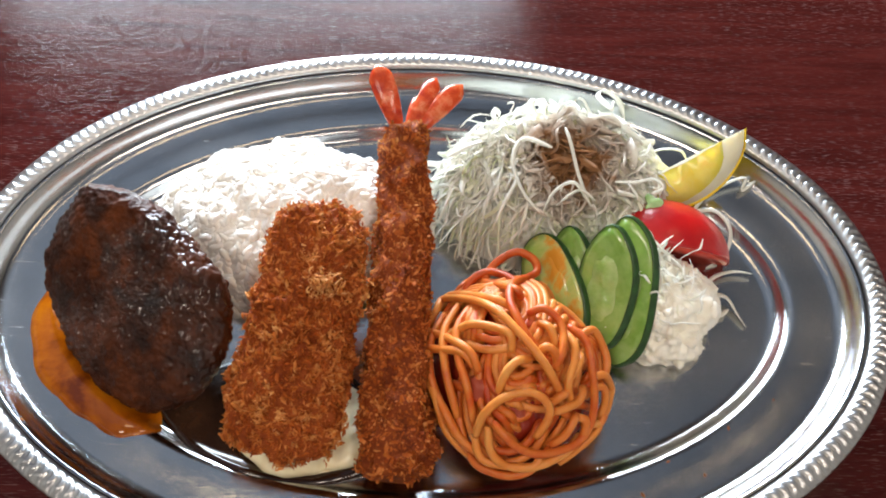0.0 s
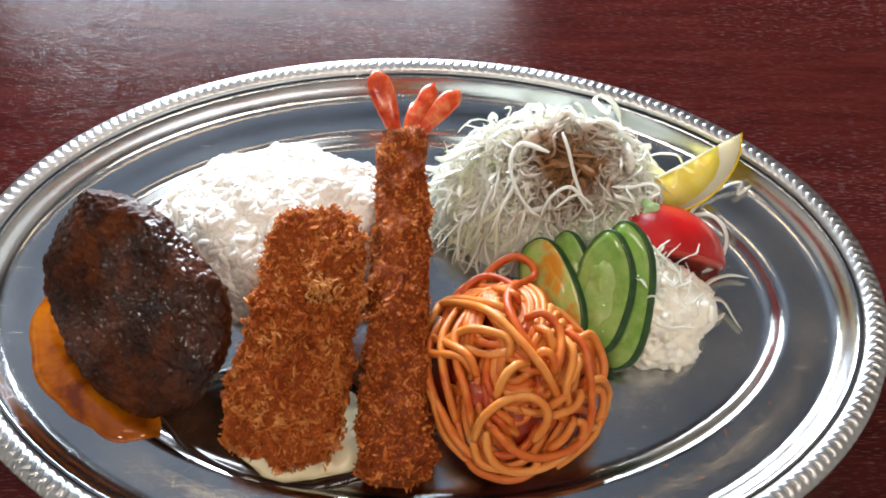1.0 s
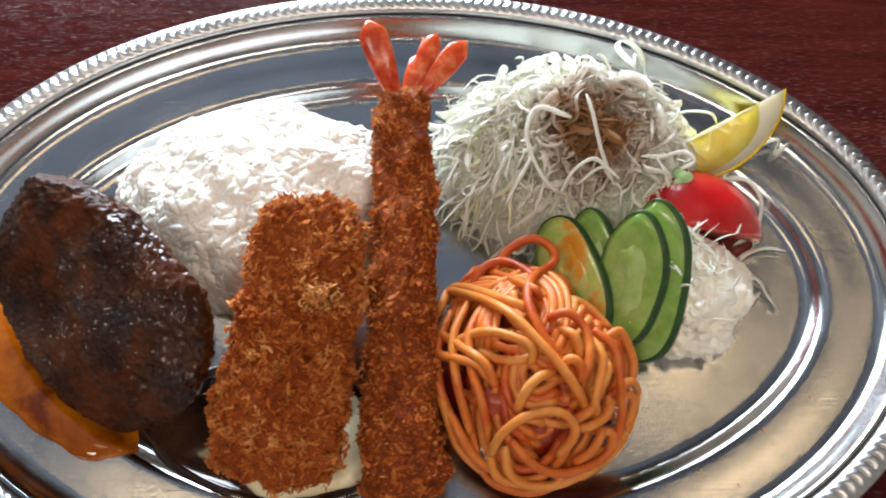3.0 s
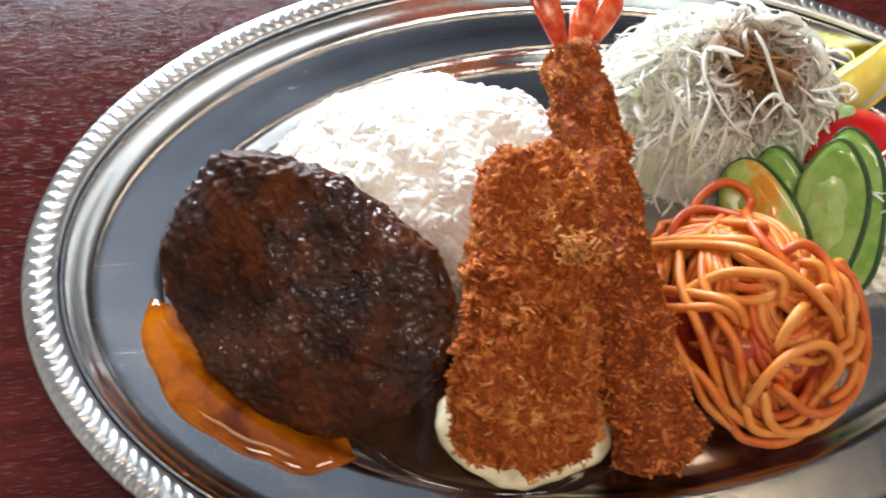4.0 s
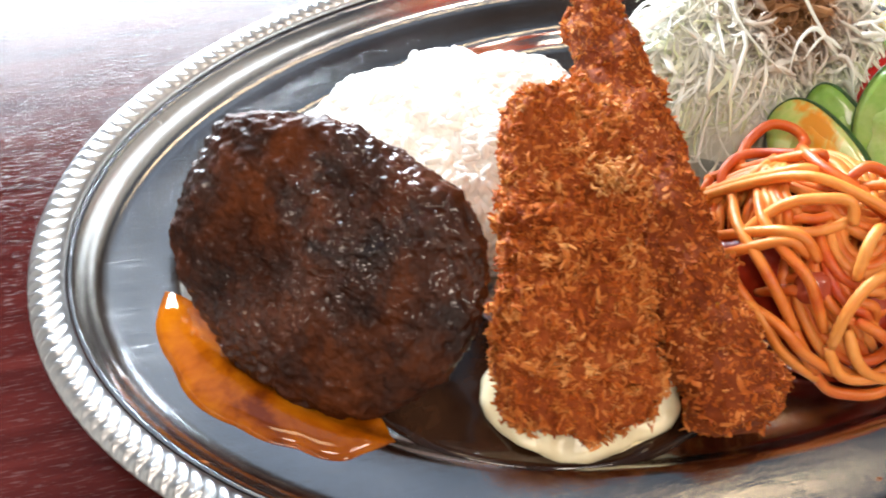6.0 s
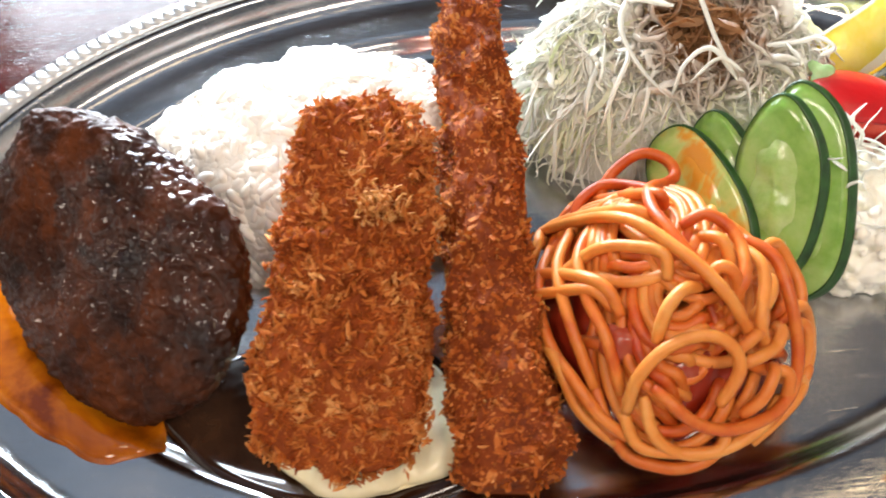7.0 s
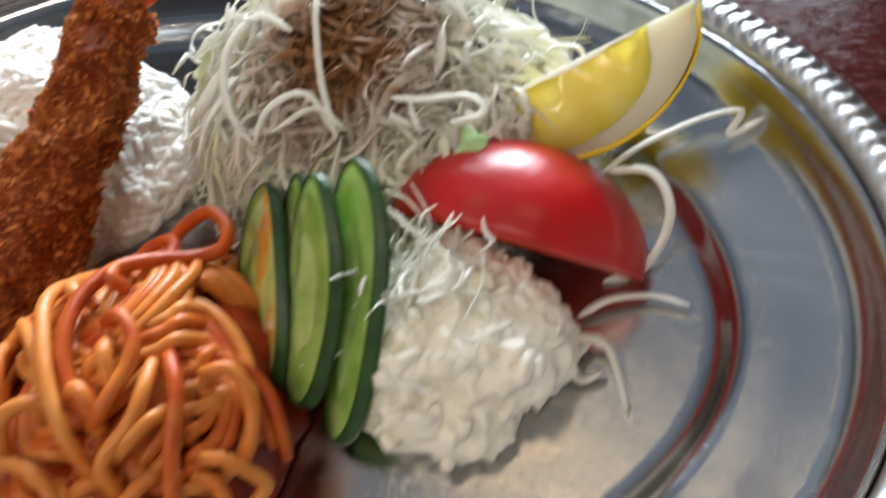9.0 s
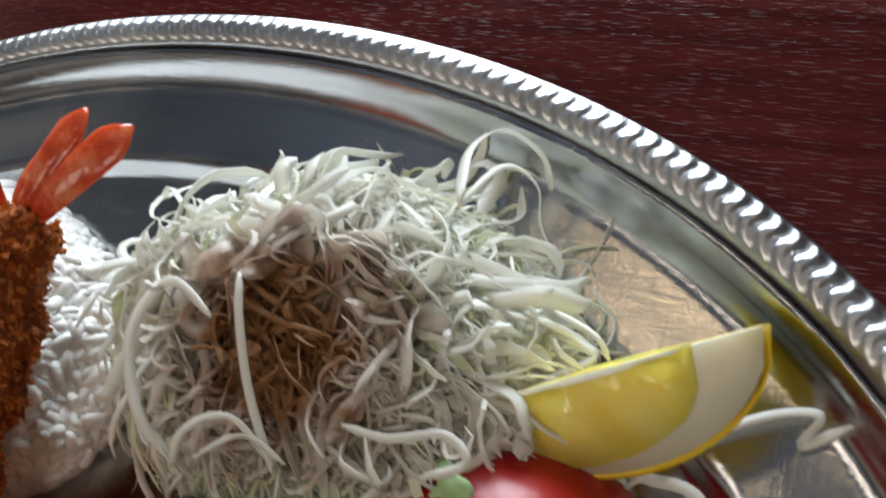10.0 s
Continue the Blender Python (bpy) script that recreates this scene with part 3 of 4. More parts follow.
# ---- rice ----
rice = thing("rice_mound", "mound of steamed white rice on the platter", "rice")
m_rice_at = pose(-0.057, 0.026, 0.003)
RV, RF = lump(lambda th: 1 / math.sqrt((math.cos(th) / 0.0555) ** 2 + (math.sin(th) / 0.0415) ** 2), 0.0335, 0.0005, m_rice_at, [(0.005, 45, 3)], 110, 30, 2.05, 2.0)
part("rice_core", RV, RF, RICE_CORE, rice)


def grains(samples, rng):
    tv, tf = [], []
    for j in range(7):
        a = math.pi * j / 6
        for k in range(7):
            q = 2 * math.pi * k / 7
            tv.append((-math.copysign(abs(math.cos(a)) ** 0.8, math.cos(a)), math.sin(a) ** 0.75 * math.cos(q), math.sin(a) ** 0.75 * math.sin(q)))
    for j in range(6):
        for k in range(7):
            tf.append((j * 7 + k, j * 7 + (k + 1) % 7, (j + 1) * 7 + (k + 1) % 7, (j + 1) * 7 + k))
    V, F = [], []
    for p, n in samples:
        t = Vector(rng.normal(size=3))
        t = (t - n * t.dot(n) * 0.92).normalized()
        s = t.orthogonal().normalized()
        u = t.cross(s)
        L, W = rng.uniform(0.0024, 0.0033), rng.uniform(0.0013, 0.0017)
        c = p + n * rng.uniform(-0.0010, -0.0003) + n * (0.0009 if rng.random() < 0.08 else 0.0)
        i = len(V)
        V += [c + t * (x * L) + s * (y * W) + u * (z * W) for x, y, z in tv]
        F += [tuple(i + q for q in f) for f in tf]
    return V, F


part("grain_layer", *grains(surface_samples(RV, RF, 6500, rng, lambda p, n: p[2] > 0.0045), rng), RICE, rice, "plump steamed rice grains", True, "stuff")

# ---- shredded cabbage ----
CX, CY, CRX, CRY, CH = 0.052, 0.046, 0.049, 0.037, 0.039


def cab_z(x, y):
    d = ((x - CX) / CRX) ** 2 + ((y - CY) / CRY) ** 2
    lumps = 0.006 * noise.noise(Vector((x * 55, y * 55, 3.3))) + 0.003 * noise.noise(Vector((x * 130, y * 130, 1.3)))
    pit = 0.007 * math.exp(-((x - DRESS[0]) ** 2 + (y - DRESS[1]) ** 2) / 0.00016)
    return 0.004 + (CH + lumps - pit) * math.sqrt(max(0.0, 1 - d)) if d < 1 else 0.004


cabbage = thing("shredded_cabbage", "heap of finely shredded white cabbage with brown dressing", "cabbage")
CV, CF = [], []
for j in range(61):
    for k in range(120):
        a, r = 2 * math.pi * k / 120, (j / 60) ** 0.8
        x, y = CX + CRX * 0.97 * r * math.cos(a), CY + CRY * 0.97 * r * math.sin(a)
        CV.append((x, y, 0.004 + (cab_z(x, y) - 0.004) * 0.985 - 0.0004 + (0.0022 * fbm((x, y, 0.5), 330, 3) if j < 58 else 0.0)))
CF = [(j * 120 + k, (j + 1) * 120 + k, (j + 1) * 120 + (k + 1) % 120, j * 120 + (k + 1) % 120) for j in range(60) for k in range(120)]
CV += [(x, y, 0.0025) for x, y, z in CV[-120:]]
CF += [(60 * 120 + k, 61 * 120 + k, 61 * 120 + (k + 1) % 120, 60 * 120 + (k + 1) % 120) for k in range(120)]
part("cabbage_core", CV, CF, CABBAGE_BED, cabbage)


def strand(start, d, length, curl, width, thick, rng, dome=None, stick=0.6, flyaway=0.0):
    """One shred: a bent ribbon that wanders along the heap."""
    p, d = Vector(start), Vector(d).normalized()
    ax = Vector(rng.normal(size=3)).normalized()
    n = int(rng.integers(9, 13))
    pts = [p.copy()]
    for k in range(n):
        ax = (ax + Vector(rng.normal(size=3)) * 0.35).normalized()
        d = (Matrix.Rotation(curl / n, 3, ax) @ d + Vector(rng.normal(size=3)) * 0.12).normalized()
        p = p + d * (length / n)
        if dome:
            target = dome(p.x, p.y) + flyaway * k / n
            p.z += (target + 0.001 - p.z) * stick * (1 if p.z < target else 0.55)
        p.z = max(p.z, plate_z(p.x, p.y) + 0.0008)
        pts.append(p.copy())
    return tube(pts, width, thick, 4, rng.normal(size=3), rng.uniform(-1.5, 1.5), 0.35, True)


rng = np.random.default_rng(11)
stuff = []
for k in range(2100):
    # the front of the heap carries the most shreds
    a = rng.uniform(0, 2 * math.pi) if k < 1250 else rng.uniform(math.pi * 0.95, math.pi * 2.05)
    r = math.sqrt(rng.random()) * 0.98 if k < 1250 else rng.uniform(0.55, 0.99)
    x, y = CX + CRX * r * math.cos(a), CY + CRY * r * math.sin(a)
    d = rng.normal(size=3) * (1, 1, 0.6)
    z = cab_z(x, y) * rng.uniform(0.95, 1.03)
    stuff.append(strand((x, y, max(z, 0.005)), d, rng.uniform(0.007, 0.026), rng.uniform(1.0, 7.0), (0.00026 + 0.0014 * rng.random() ** 3) * (0.7 if y < CY - 0.006 else 1.15), rng.uniform(0.0001, 0.0002), rng, cab_z, 0.5, 0.0))
part("shred_mat", *join(stuff), CABBAGE, cabbage, "thin white cabbage shreds", False, "stuff")
for k in range(130):
    a, r = rng.uniform(0, 2 * math.pi), rng.uniform(0.2, 0.92)
    x, y = CX + CRX * r * math.cos(a), CY + CRY * r * math.sin(a)
    out = Vector((math.cos(a), math.sin(a) * 0.5, 0.5)) + Vector(rng.normal(size=3)) * 0.8
    v, f = strand((x, y, cab_z(x, y)), out, rng.uniform(0.010, 0.028), rng.uniform(2.0, 6.0), rng.uniform(0.0004, 0.0012), rng.uniform(0.00012, 0.0002), rng, cab_z, 0.3, rng.uniform(0.0, 0.004))
    part("shred", v, f, CABBAGE, cabbage, "", False)
for ctrl, w in (([(0.047, 0.040, 0.048), (0.036, 0.044, 0.048), (0.0315, 0.034, 0.046), (0.036, 0.022, 0.041), (0.045, 0.016, 0.034)], 0.0012),
                ([(0.052, 0.047, 0.052), (0.054, 0.040, 0.050), (0.057, 0.030, 0.044), (0.062, 0.020, 0.037)], 0.0009),
                ([(0.062, 0.021, 0.037), (0.055, 0.026, 0.044), (0.047, 0.022, 0.043), (0.043, 0.016, 0.037)], 0.0009),
                ([(0.064, 0.022, 0.038), (0.057, 0.024, 0.042), (0.048, 0.018, 0.040)], 0.0007),
                ([(0.0765, 0.072, 0.036), (0.073, 0.085, 0.031), (0.077, 0.0915, 0.028), (0.084, 0.0895, 0.024), (0.0865, 0.0845, 0.020)], 0.0016),
                ([(0.0765, 0.071, 0.036), (0.080, 0.083, 0.030), (0.085, 0.083, 0.024), (0.0865, 0.077, 0.020), (0.091, 0.071, 0.0155)], 0.0008),
                ([(0.086, 0.064, 0.020), (0.092, 0.0612, 0.021), (0.098, 0.058, 0.028), (0.1044, 0.0549, 0.031), (0.107, 0.052, 0.029)], 0.0006),
                ([(0.072, 0.030, 0.040), (0.080, 0.030, 0.040), (0.088, 0.033, 0.0385), (0.092, 0.030, 0.037), (0.086, 0.026, 0.038)], 0.0009)):
    part("shred", *tube(smooth_path(ctrl, 6), w * 1.1, 0.00024, 4, (0, -0.6, 0.8), 0.6, 0.4, True), CABBAGE_PLAIN, cabbage, "broad curled cabbage shred")

# broad limp pieces on the top and the far side of the heap
for k in range(380):
    a, r = rng.uniform(0, 2 * math.pi), rng.uniform(0.1, 0.95)
    x, y = CX + CRX * r * math.cos(a), CY + 0.002 + CRY * r * math.sin(a)
    if math.hypot(x - DRESS[0], y - DRESS[1]) < 0.012:
        continue
    d = rng.normal(size=3) * (1, 1, 0.5)
    v, f = strand((x, y, cab_z(x, y) + 0.001), d, rng.uniform(0.010, 0.030), rng.uniform(1.0, 5.0), 0.0007 + (0.0034 if y > CY - 0.002 else 0.0012) * rng.random() ** 2, 0.00016, rng, cab_z, 0.3, rng.uniform(0, 0.004))
    part("leaf_piece", v, f, CABBAGE, cabbage)

# loose shreds on the steel
for ctrl, w in (([(0.111, 0.036, 0.012), (0.119, 0.0455, 0.012), (0.130, 0.053, 0.013), (0.138, 0.055, 0.014), (0.136, 0.050, 0.0115), (0.143, 0.055, 0.0125)], 0.0011),
                ([(0.111, 0.0385, 0.010), (0.122, 0.038, 0.012), (0.1275, 0.029, 0.010), (0.124, 0.0185, 0.005), (0.116, 0.014, 0.004)], 0.0015),
                ([(0.113, 0.0045, 0.005), (0.119, 0.009, 0.0065), (0.127, 0.0115, 0.006), (0.1345, 0.0105, 0.006)], 0.0013),
                ([(0.109, -0.002, 0.005), (0.116, -0.001, 0.0075), (0.121, -0.002, 0.007), (0.1245, -0.008, 0.005), (0.127, -0.0135, 0.0045)], 0.0016),
                ([(0.117, -0.001, 0.006), (0.114, -0.006, 0.006), (0.117, -0.009, 0.005), (0.121, -0.0065, 0.006)], 0.0016)):
    tagged(mesh_object("cabbage_shred", *tube(smooth_path(ctrl, 6), w, 0.0003, 4, (0, 0, 1), 0.9, 0.4, True), CABBAGE_PLAIN), "loose curled cabbage shred lying on the platter", "cabbage", "loose cabbage shreds")

# ---- wedges: a sector of a rounded fruit round its core line ----
def sector(length, r_in, r_out, half, bulge=0.62, ns=22, na=14, seed=0.0, amp=0.0):
    V, F = [], []
    for i in range(ns + 1):
        s = -1 + 2 * i / ns
        k = max(1 - s * s, 0.0) ** bulge
        for j in range(na + 1):
            a = -half + 2 * half * j / na
            for r in (r_in, r_out):
                x = s * length / 2 * (0.9 + 0.1 * r / max(r_out, 1e-6))
                w = r * k
                wob = amp * fbm((x + seed, a * 0.02, r), 160, 3)
                V.append((x, (w + wob) * math.sin(a), -(w + wob) * math.cos(a)))
    W = 2 * (na + 1)
    for i in range(ns):
        for j in range(na):
            a = i * W + 2 * j
            F.append((a + 1, a + 3, a + W + 3, a + W + 1))
            F.append((a, a + W, a + W + 2, a + 2))
        for j, flip in ((0, False), (na, True)):
            a = i * W + 2 * j
            q = (a, a + 1, a + W + 1, a + W)
            F.append(tuple(reversed(q)) if flip else q)
    return V, F


lemon = thing("lemon_wedge", "bright yellow lemon wedge with white pith leaning on cabbage", "lemon")
m_lem = frame_axes((0.1045, 0.0480, 0.0335), (-0.30, -0.05, 0.94), (0.047, 0.020, 0.016)) @ pose(0, 0, 0, -6, 0, 0)
for nm, ri, ro, ln, mt, lb, half, shift in (("pith", 0.0001, 0.0192, 0.0545, LEMONPITH, "white pith", 30.0, 0.0), ("pulp", 0.0012, 0.0166, 0.041, LEMONPULP, "juicy yellow pulp", 32.5, -0.0035), ("peel", 0.0193, 0.0203, 0.0565, LEMONPEEL, "", 30.5, 0.0)):
    v, f = sector(ln, ri, ro, radians(half), 0.62 if nm != "pulp" else 0.5, seed=2.0, amp=0.0006 if nm == "pulp" else 0.0)
    part(nm, [m_lem @ (Vector(p) + Vector((shift, 0, 0))) for p in v], f, mt, lemon, lb)

tomato = thing("tomato_wedge", "shiny red tomato wedge beside potato salad", "tomato")
m_tom = frame_axes((0.0965, 0.0165, 0.0090), (-0.30, -0.42, -0.86), (0.048, 0.002, -0.018))
for nm, ri, ro, ln, mt, lb in (("flesh", 0.0002, 0.0222, 0.056, TOMFLESH, "wet red flesh"), ("skin", 0.0223, 0.0232, 0.0575, TOMSKIN, "")):
    v, f = sector(ln, ri, ro, radians(50), 0.5, 30, 22)
    part(nm, [m_tom @ Vector(p) for p in v], f, mt, tomato, lb)
tagged(mesh_object("herb_leaf", *lump(lambda th: 0.0034 * (1 + 0.3 * math.cos(3 * th)), 0.0006, 0.0006, frame_axes((0.0885, 0.0265, 0.0315), (-0.1, -0.3, 0.9), (1, 0, 0)), [(0.0008, 300, 2)], 30, 6, 2.0, 1.0), LEAF), "small pale green leaf scrap on the tomato", "leaf")

# ---- cucumber slices ----
def cucumber(loc, n, long_axis, half_l, half_w, thick, seed, flesh=CUCFLESH):
    m = frame_axes(loc, n, long_axis)
    slant = m.to_3x3().inverted() @ Vector((0.0017, -0.0008, 0.0))
    ob = thing("cucumber_slice", "thin diagonal cucumber slice with dark green peel", "cucumber", "cucumber slices")
    NS = 56
    V, F = [], []

    def ringpts(k, z, seedz):
        out = []
        for i in range(NS):
            a = 2 * math.pi * i / NS
            w = 1 + 0.02 * math.sin(5 * a + seed) + seedz * noise.noise(Vector((2.2 * math.cos(a) + seed * 3, 2.2 * math.sin(a), k)))
            lean = (0.5 - z / thick) * k
            out.append(m @ Vector((half_l * k * w * math.cos(a) + slant.x * lean, half_w * k * w * math.sin(a) + slant.y * lean, z + 0.0006 * math.sin(2 * a + seed))))
        return out
    for k, z in ((0.04, thick / 2 + 0.0002), (0.45, thick / 2 + 0.0001), (0.8, thick / 2), (0.965, thick / 2 - 0.0001), (0.965, -thick / 2), (0.04, -thick / 2)):
        V += ringpts(k, z, 0)
    for j in range(5):
        for i in range(NS):
            F.append((j * NS + i, (j + 1) * NS + i, (j + 1) * NS + (i + 1) % NS, j * NS + (i + 1) % NS))
    F += [tuple(range(NS)), tuple(5 * NS + i for i in reversed(range(NS)))]
    part("flesh", V, F, flesh, ob, "moist pale green flesh")
    core = []
    for k, z in ((0.03, thick / 2 + 0.00045), (0.3, thick / 2 + 0.0004), (0.52, thick / 2 + 0.0003), (0.6, thick / 2 - 0.0004)):
        core += ringpts(k, z, 0.28)
    cf = [(j * NS + i, (j + 1) * NS + i, (j + 1) * NS + (i + 1) % NS, j * NS + (i + 1) % NS) for j in range(3) for i in range(NS)]
    part("seed_core", core, cf + [tuple(range(NS))], CUCCORE if flesh is CUCFLESH else flesh, ob, "paler wet seed core")
    V, F = [], []
    for k, z in ((0.966, thick / 2 + 0.00005), (0.985, thick / 2 - 0.0001), (1.0, thick / 2 - 0.0006), (1.0, -thick / 2 + 0.0006), (0.985, -thick / 2), (0.966, -thick / 2)):
        V += ringpts(k, z, 0)
    for j in range(6):
        for i in range(NS):
            j2 = (j + 1) % 6
            F.append((j * NS + i, j2 * NS + i, j2 * NS + (i + 1) % NS, j * NS + (i + 1) % NS))
    part("peel", V, F, CUCPEEL, ob, "dark green peel")
    return ob


cucumber((0.0735, -0.0115, 0.0258), (-0.58, -0.51, 0.635), (0.076, 0.783, 0.618), 0.0290, 0.0115, 0.0024, 0.3)
cucumber((0.0655, -0.0115, 0.0285), (-0.57, -0.52, 0.635), (0.150, 0.768, 0.623), 0.0240, 0.0110, 0.0024, 1.7)
cucumber((0.0560, -0.0060, 0.0205), (-0.56, -0.48, 0.675), (-0.200, 0.780, 0.590), 0.0235, 0.0100, 0.0022, 3.1)
cucumber((0.0480, -0.0085, 0.0190), (-0.56, -0.45, 0.69), (-0.350, 0.800, 0.490), 0.0245, 0.0120, 0.0024, 4.4, CUCSTAIN)

# ---- potato salad ----
salad = thing("potato_salad", "scoop of creamy white potato salad topped with cabbage shreds", "potato salad")
PV, PF = lump(lambda th: 1 / math.sqrt((math.cos(th) / 0.0220) ** 2 + (math.sin(th) / 0.0240) ** 2), 0.0245, 0.0006, pose(0.0900, -0.0070, 0.0035), [(0.0040, 65, 3), (0.0020, 240, 3), (0.0008, 600, 2)], 180, 60, 2.2, 9.0)
mash = part("mash", PV, PF, POTATO, salad)
rng = np.random.default_rng(20)
for p, n in surface_samples(PV, PF, 130, rng, lambda p, n: n[2] > -0.2 and p[2] > 0.004):
    size = rng.uniform(0.0009, 0.0030)
    part("potato_chunk", *lump(lambda th: size * (1 + 0.3 * math.sin(2 * th + size * 4000) + 0.15 * math.sin(5 * th)), size * 0.6, size * 0.6, frame_axes(p - n * size * 0.1, n + Vector(rng.normal(size=3)) * 0.4, rng.normal(size=3)), [(0.0006, 420, 2)], 14, 4, 2.6, size * 900), POTATO, mash)
rng = np.random.default_rng(21)
for k in range(110):
    a = rng.uniform(0, 2 * math.pi)
    x, y = 0.0835 + 0.013 * rng.normal() * 0.7, 0.000 + 0.014 * rng.normal() * 0.6
    z = 0.0035 + 0.0255 * math.sqrt(max(0.1, 1 - ((x - 0.0900) / 0.0220) ** 2 - ((y + 0.0070) / 0.0240) ** 2))
    v, f = strand((x, y, z + 0.001), rng.normal(size=3) * (1, 1, 0.5) + (0, 0, 0.3), rng.uniform(0.007, 0.020), rng.uniform(0.8, 4.5), rng.uniform(0.0003, 0.0008), 0.0002, rng, None)
    part("shred", v, f, CABBAGE_PLAIN, salad)

# ---- spaghetti ----
GX, GY, GRX, GRY, GH = 0.0325, -0.0375, 0.0370, 0.0410, 0.0400


def spag_z(x, y, k=1.0):
    d = ((x - GX) / (GRX * k)) ** 2 + ((y - GY) / (GRY * k)) ** 2
    return 0.005 + GH * k * (max(0.0, 1 - d)) ** 0.55 if d < 1 else 0.005


spaghetti = thing("spaghetti", "nest of spaghetti in orange ketchup sauce on the platter", "spaghetti")
SPV, SPF = lump(lambda th: 1 / math.sqrt((math.cos(th) / (GRX * 0.8)) ** 2 + (math.sin(th) / (GRY * 0.8)) ** 2), GH * 0.78, 0.0005, pose(GX, GY, 0.0038), [(0.004, 80, 3)], 80, 22, 2.1, 7.0)
part("sauce_core", SPV, SPF, KETCHUP, spaghetti, "red ketchup sauce inside the nest")
rng = np.random.default_rng(33)
NR = 0.0015
for bundle in range(22):
    # three or four noodles that run side by side in one loose turn
    layer = 0.68 + 0.21 * bundle / 21
    ca, cr = rng.uniform(0, 2 * math.pi), rng.uniform(0.15, 0.62)
    cx, cy = GX + GRX * cr * math.cos(ca), GY + GRY * cr * math.sin(ca)
    r0 = rng.uniform(0.012, 0.023)
    asp, rot = rng.uniform(0.55, 0.9), rng.uniform(-0.7, 0.7) + math.pi / 2
    a0, sweep = rng.uniform(0, 2 * math.pi), rng.uniform(3.2, 5.6) * rng.choice([-1, 1])
    for side in range(int(rng.integers(3, 5))):
        ctrl = []
        for i in range(14):
            u = i / 13
            a = a0 + sweep * u + 0.12 * side
            r = r0 - side * NR * (2.05 + 0.5 * math.sin(3 * u + side))
            px, py = r * math.cos(a), r * asp * math.sin(a)
            x = cx + px * math.cos(rot) - py * math.sin(rot)
            y = cy + px * math.sin(rot) + py * math.cos(rot)
            d = math.hypot((x - GX) / GRX, (y - GY) / GRY)
            if d > 0.97:
                x, y = GX + (x - GX) * 0.97 / d, GY + (y - GY) * 0.97 / d
            ctrl.append((x, y, spag_z(x, y) * layer * (0.7 if i in (0, 13) else 1.0) + 0.0015 * noise.noise(Vector((x * 70, y * 70, bundle * 1.7)))))
        part("noodle", *tube(smooth_path(ctrl, 4), NR * rng.uniform(0.92, 1.08), NR, 8, taper=0.75), NOODLE, spaghetti)
for ctrl in ([(0.020, -0.010, 0.022), (0.0225, -0.003, 0.0235), (0.027, 0.0015, 0.0262), (0.0335, 0.0035, 0.0290), (0.0395, 0.0005, 0.0290), (0.0408, -0.0045, 0.0285), (0.0370, -0.0085, 0.0300), (0.0325, -0.0130, 0.0350), (0.0290, -0.0185, 0.0398), (0.0280, -0.0265, 0.0430), (0.0300, -0.034, 0.0445), (0.034, -0.042, 0.0435), (0.041, -0.049, 0.039)],
             [(0.013, -0.012, 0.020), (0.016, -0.006, 0.0225), (0.022, -0.003, 0.0245), (0.028, -0.006, 0.0275), (0.033, -0.013, 0.033)]):
    part("noodle", *tube(smooth_path(ctrl, 6), NR * 1.05, NR * 1.05, 10, taper=0.75), NOODLE_RED, spaghetti, "noodle thickly coated in red ketchup")


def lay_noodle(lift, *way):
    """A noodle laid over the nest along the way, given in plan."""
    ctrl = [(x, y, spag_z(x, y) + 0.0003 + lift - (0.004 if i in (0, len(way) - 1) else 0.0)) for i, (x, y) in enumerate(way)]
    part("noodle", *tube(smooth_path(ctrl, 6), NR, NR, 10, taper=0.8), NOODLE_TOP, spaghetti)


lay_noodle(0.0010, (0.0003, -0.0218), (0.0032, -0.0161), (0.0068, -0.0110), (0.0197, -0.0273), (0.0298, -0.0400), (0.0387, -0.0509), (0.0452, -0.0575))
lay_noodle(0, (-0.0022, -0.0435), (-0.0026, -0.0358), (-0.0019, -0.0296), (-0.0007, -0.0248), (0.0084, -0.0379), (0.0141, -0.0444), (0.0172, -0.0501))
lay_noodle(0, (0.0179, -0.0717), (0.0103, -0.0661), (0.0053, -0.0576), (-0.0026, -0.0375), (-0.0023, -0.0317), (0.0026, -0.0378), (0.0112, -0.0435), (0.0159, -0.0483))
lay_noodle(0.0010, (0.0165, -0.0676), (0.0184, -0.0643), (0.0236, -0.0609), (0.0296, -0.0593), (0.0354, -0.0595), (0.0396, -0.0619), (0.0401, -0.0655), (0.0365, -0.0693))
lay_noodle(0.0010, (0.0223, -0.0653), (0.0254, -0.0696), (0.0305, -0.0728), (0.0371, -0.0739), (0.0443, -0.0725), (0.0514, -0.0690), (0.0560, -0.0638), (0.0573, -0.0572), (0.0563, -0.0483), (0.0544, -0.0391), (0.0488, -0.0328))
lay_noodle(0, (0.0097, -0.0078), (0.0134, -0.0048), (0.0174, -0.0023), (0.0294, -0.0198), (0.0327, -0.0224))
lay_noodle(0, (0.0047, -0.0136), (0.0087, -0.0088), (0.0218, -0.0243), (0.0292, -0.0275))
lay_noodle(0, (0.0066, -0.0329), (0.0142, -0.0340), (0.0221, -0.0372), (0.0273, -0.0405), (0.0280, -0.0446))
lay_noodle(0.0010, (0.0234, -0.0575), (0.0256, -0.0533), (0.0296, -0.0499), (0.0343, -0.0476))
lay_noodle(0, (0.0342, -0.0304), (0.0392, -0.0295), (0.0439, -0.0327), (0.0458, -0.0382), (0.0446, -0.0465), (0.0418, -0.0496))
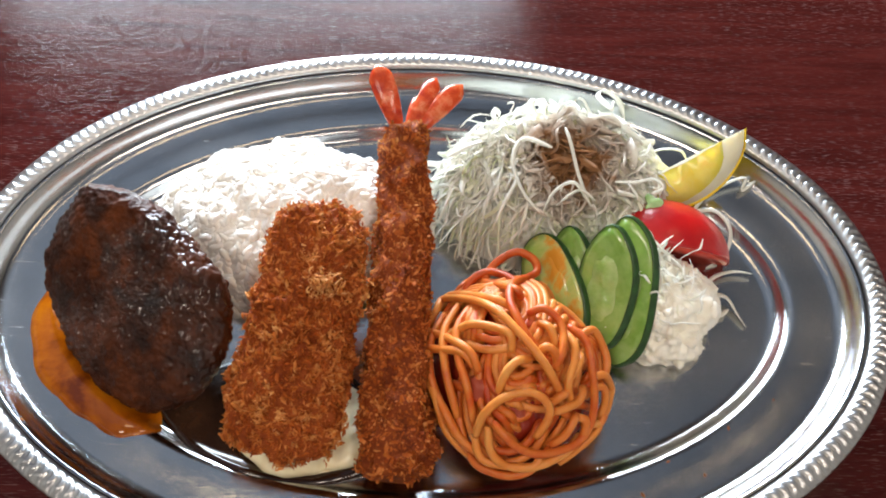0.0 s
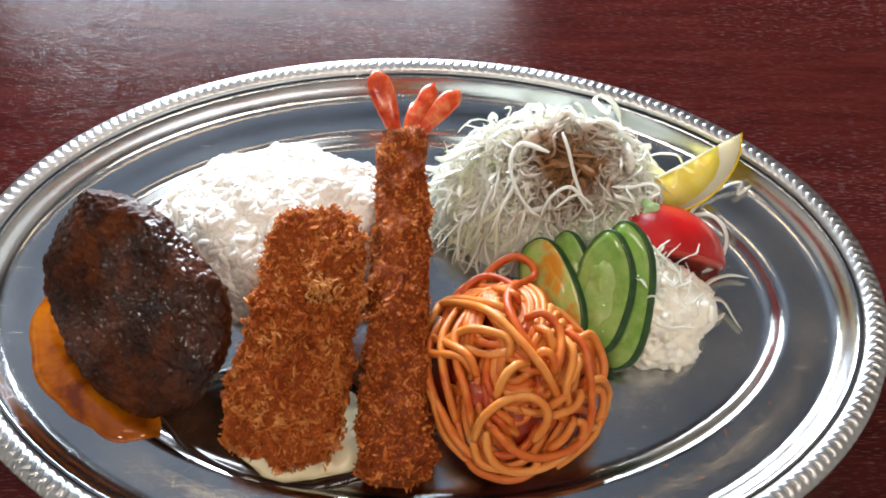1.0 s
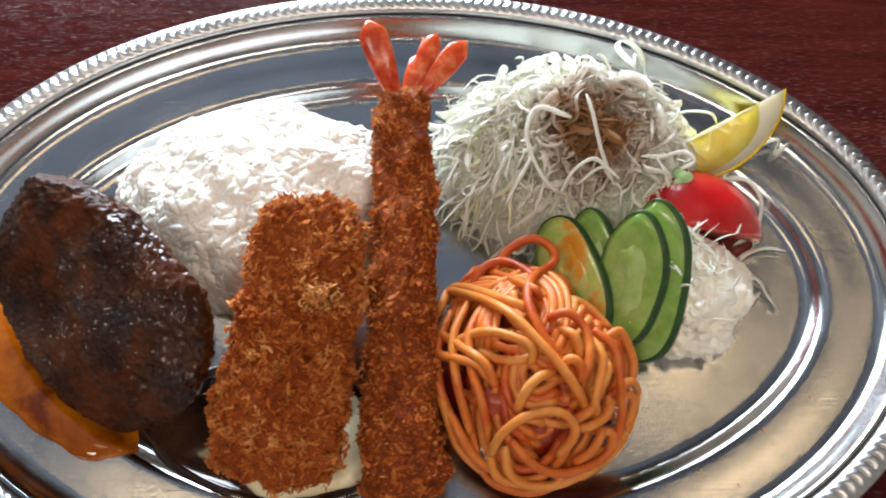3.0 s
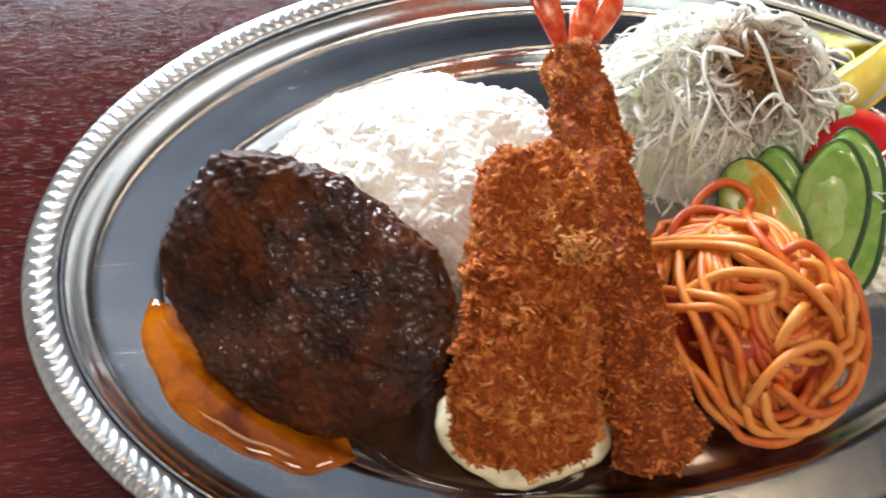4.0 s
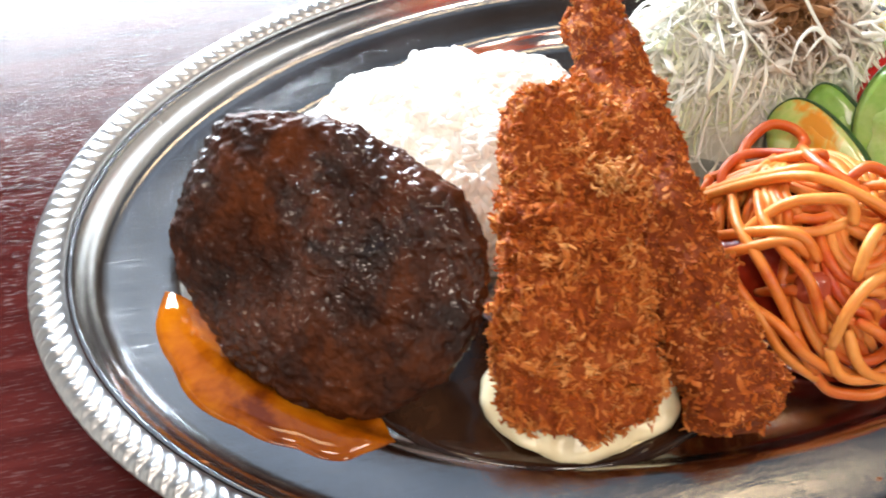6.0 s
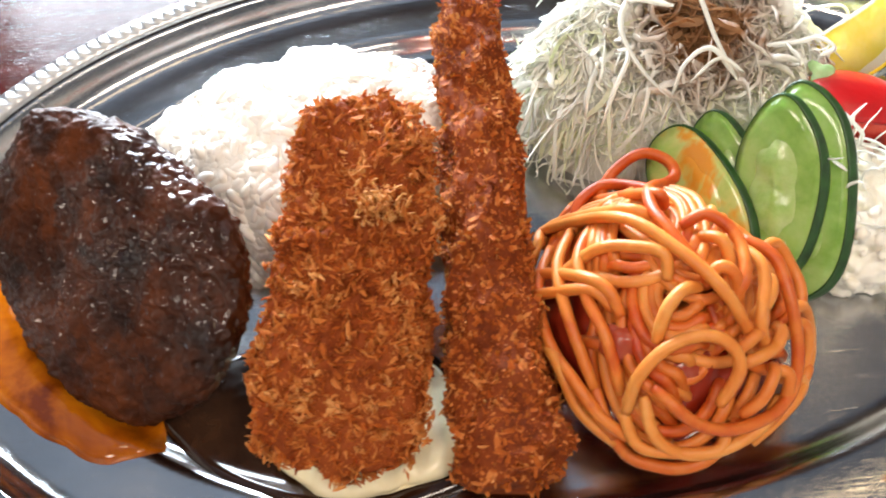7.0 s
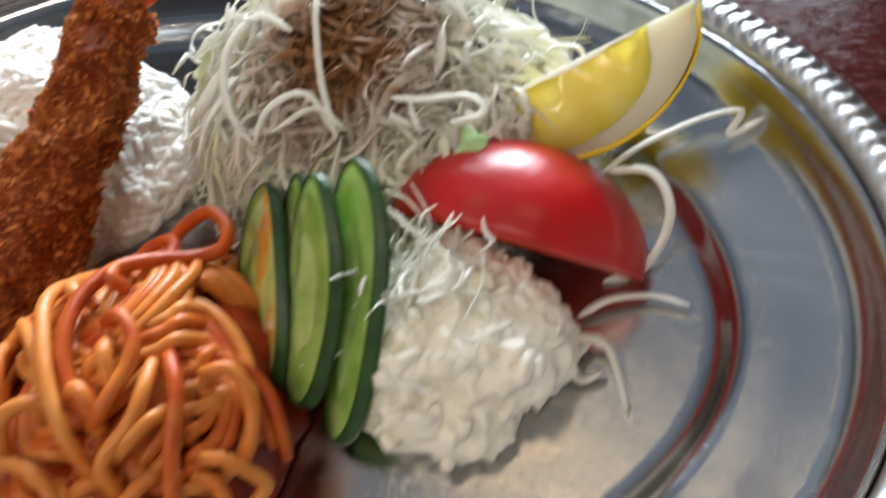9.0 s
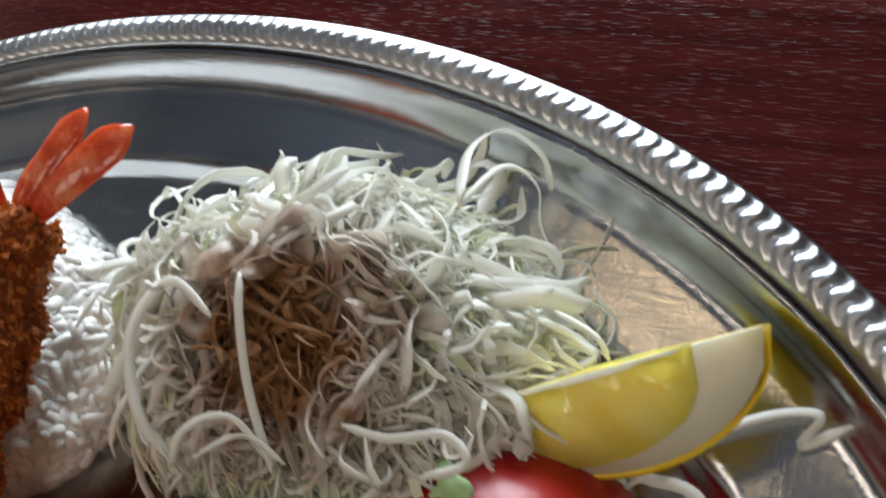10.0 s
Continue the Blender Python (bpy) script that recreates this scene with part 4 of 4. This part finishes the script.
lay_noodle(0, (0.0411, -0.0625), (0.0458, -0.0619), (0.0503, -0.0593), (0.0525, -0.0559), (0.0527, -0.0530))
lay_noodle(0, (0.0460, -0.0531), (0.0497, -0.0505), (0.0517, -0.0458), (0.0522, -0.0421))
lay_noodle(0, (0.0539, -0.0338), (0.0588, -0.0312), (0.0626, -0.0349), (0.0642, -0.0404), (0.0628, -0.0466))
lay_noodle(0, (0.0579, -0.0475), (0.0624, -0.0462), (0.0664, -0.0465), (0.0661, -0.0489), (0.0637, -0.0555), (0.0592, -0.0622))
lay_noodle(0, (0.0577, -0.0507), (0.0618, -0.0504), (0.0629, -0.0538), (0.0606, -0.0590))
lay_noodle(0, (0.0403, -0.0605), (0.0448, -0.0585), (0.0478, -0.0555))
lay_noodle(0, (0.0421, -0.0704), (0.0467, -0.0682), (0.0497, -0.0638), (0.0504, -0.0612))
lay_noodle(0, (0.0512, -0.0615), (0.0544, -0.0628), (0.0537, -0.0665), (0.0498, -0.0705))
lay_noodle(0, (0.0576, -0.0646), (0.0626, -0.0577), (0.0614, -0.0597), (0.0588, -0.0633))
lay_noodle(0, (0.0358, -0.0466), (0.0389, -0.0446), (0.0422, -0.0462), (0.0434, -0.0499))
lay_noodle(0, (0.0466, -0.0349), (0.0497, -0.0414), (0.0495, -0.0473), (0.0469, -0.0550), (0.0487, -0.0585))
lay_noodle(0, (0.0373, -0.0334), (0.0412, -0.0376), (0.0434, -0.0426))
lay_noodle(0, (0.0160, -0.0669), (0.0190, -0.0735), (0.0274, -0.0760), (0.0363, -0.0762), (0.0390, -0.0733))
lay_noodle(0, (0.0204, -0.0658), (0.0220, -0.0729), (0.0284, -0.0762), (0.0378, -0.0760), (0.0473, -0.0719), (0.0529, -0.0655))
lay_noodle(0, (0.0046, -0.0544), (0.0086, -0.0633), (0.0145, -0.0702))
lay_noodle(0, (0.0537, -0.0625), (0.0605, -0.0610), (0.0559, -0.0666), (0.0459, -0.0735))
lay_noodle(0, (-0.0014, -0.0394), (0.0027, -0.0533), (0.0068, -0.0638), (0.0147, -0.0711))
lay_noodle(-0.001, (0.0060, -0.0200), (0.0010, -0.0330), (0.0012, -0.0460), (0.0065, -0.0590))
lay_noodle(-0.001, (0.0110, -0.0190), (0.0055, -0.0320), (0.0060, -0.0460), (0.0105, -0.0610))
lay_noodle(-0.001, (0.0160, -0.0210), (0.0100, -0.0330), (0.0102, -0.0440), (0.0130, -0.0540), (0.0160, -0.0640))
for loc, ax, ln, r in (((0.0175, -0.0530, 0.0275), (0.3, 0.6, 0.5), 0.011, 0.0048), ((0.0305, -0.0590, 0.0255), (0.7, 0.2, 0.4), 0.010, 0.0046), ((0.0245, -0.0385, 0.0345), (0.4, 0.7, 0.1), 0.008, 0.0036)):
    a = Vector(ax).normalized()
    part("sausage_piece", *tube([Vector(loc) + a * (ln * (k / 8 - 0.5)) for k in range(9)], lambda u: r * (1 - (2 * u - 1) ** 4) ** 0.5 + 0.0003, lambda u: r * (1 - (2 * u - 1) ** 4) ** 0.5 + 0.0003, 14), SAUSAGE, spaghetti, "small glossy red sausage piece")

# ---- crumbs on the steel ----
rng = np.random.default_rng(44)
for x, y in ((0.086, -0.071), (0.098, -0.076), (0.075, -0.083), (-0.139, -0.062), (0.110, -0.058), (0.018, -0.098), (0.129, -0.047)):
    v, f = flakes([(Vector((x, y, plate_z(x, y) + 0.0004)), Vector((0, 0, 1)))], rng, 0.0014, 0.0022, 0.1)
    tagged(mesh_object("bread_crumb", v, f, CRUMB, False), "tiny golden breadcrumb lying on the platter", "crumb", "stray crumbs")
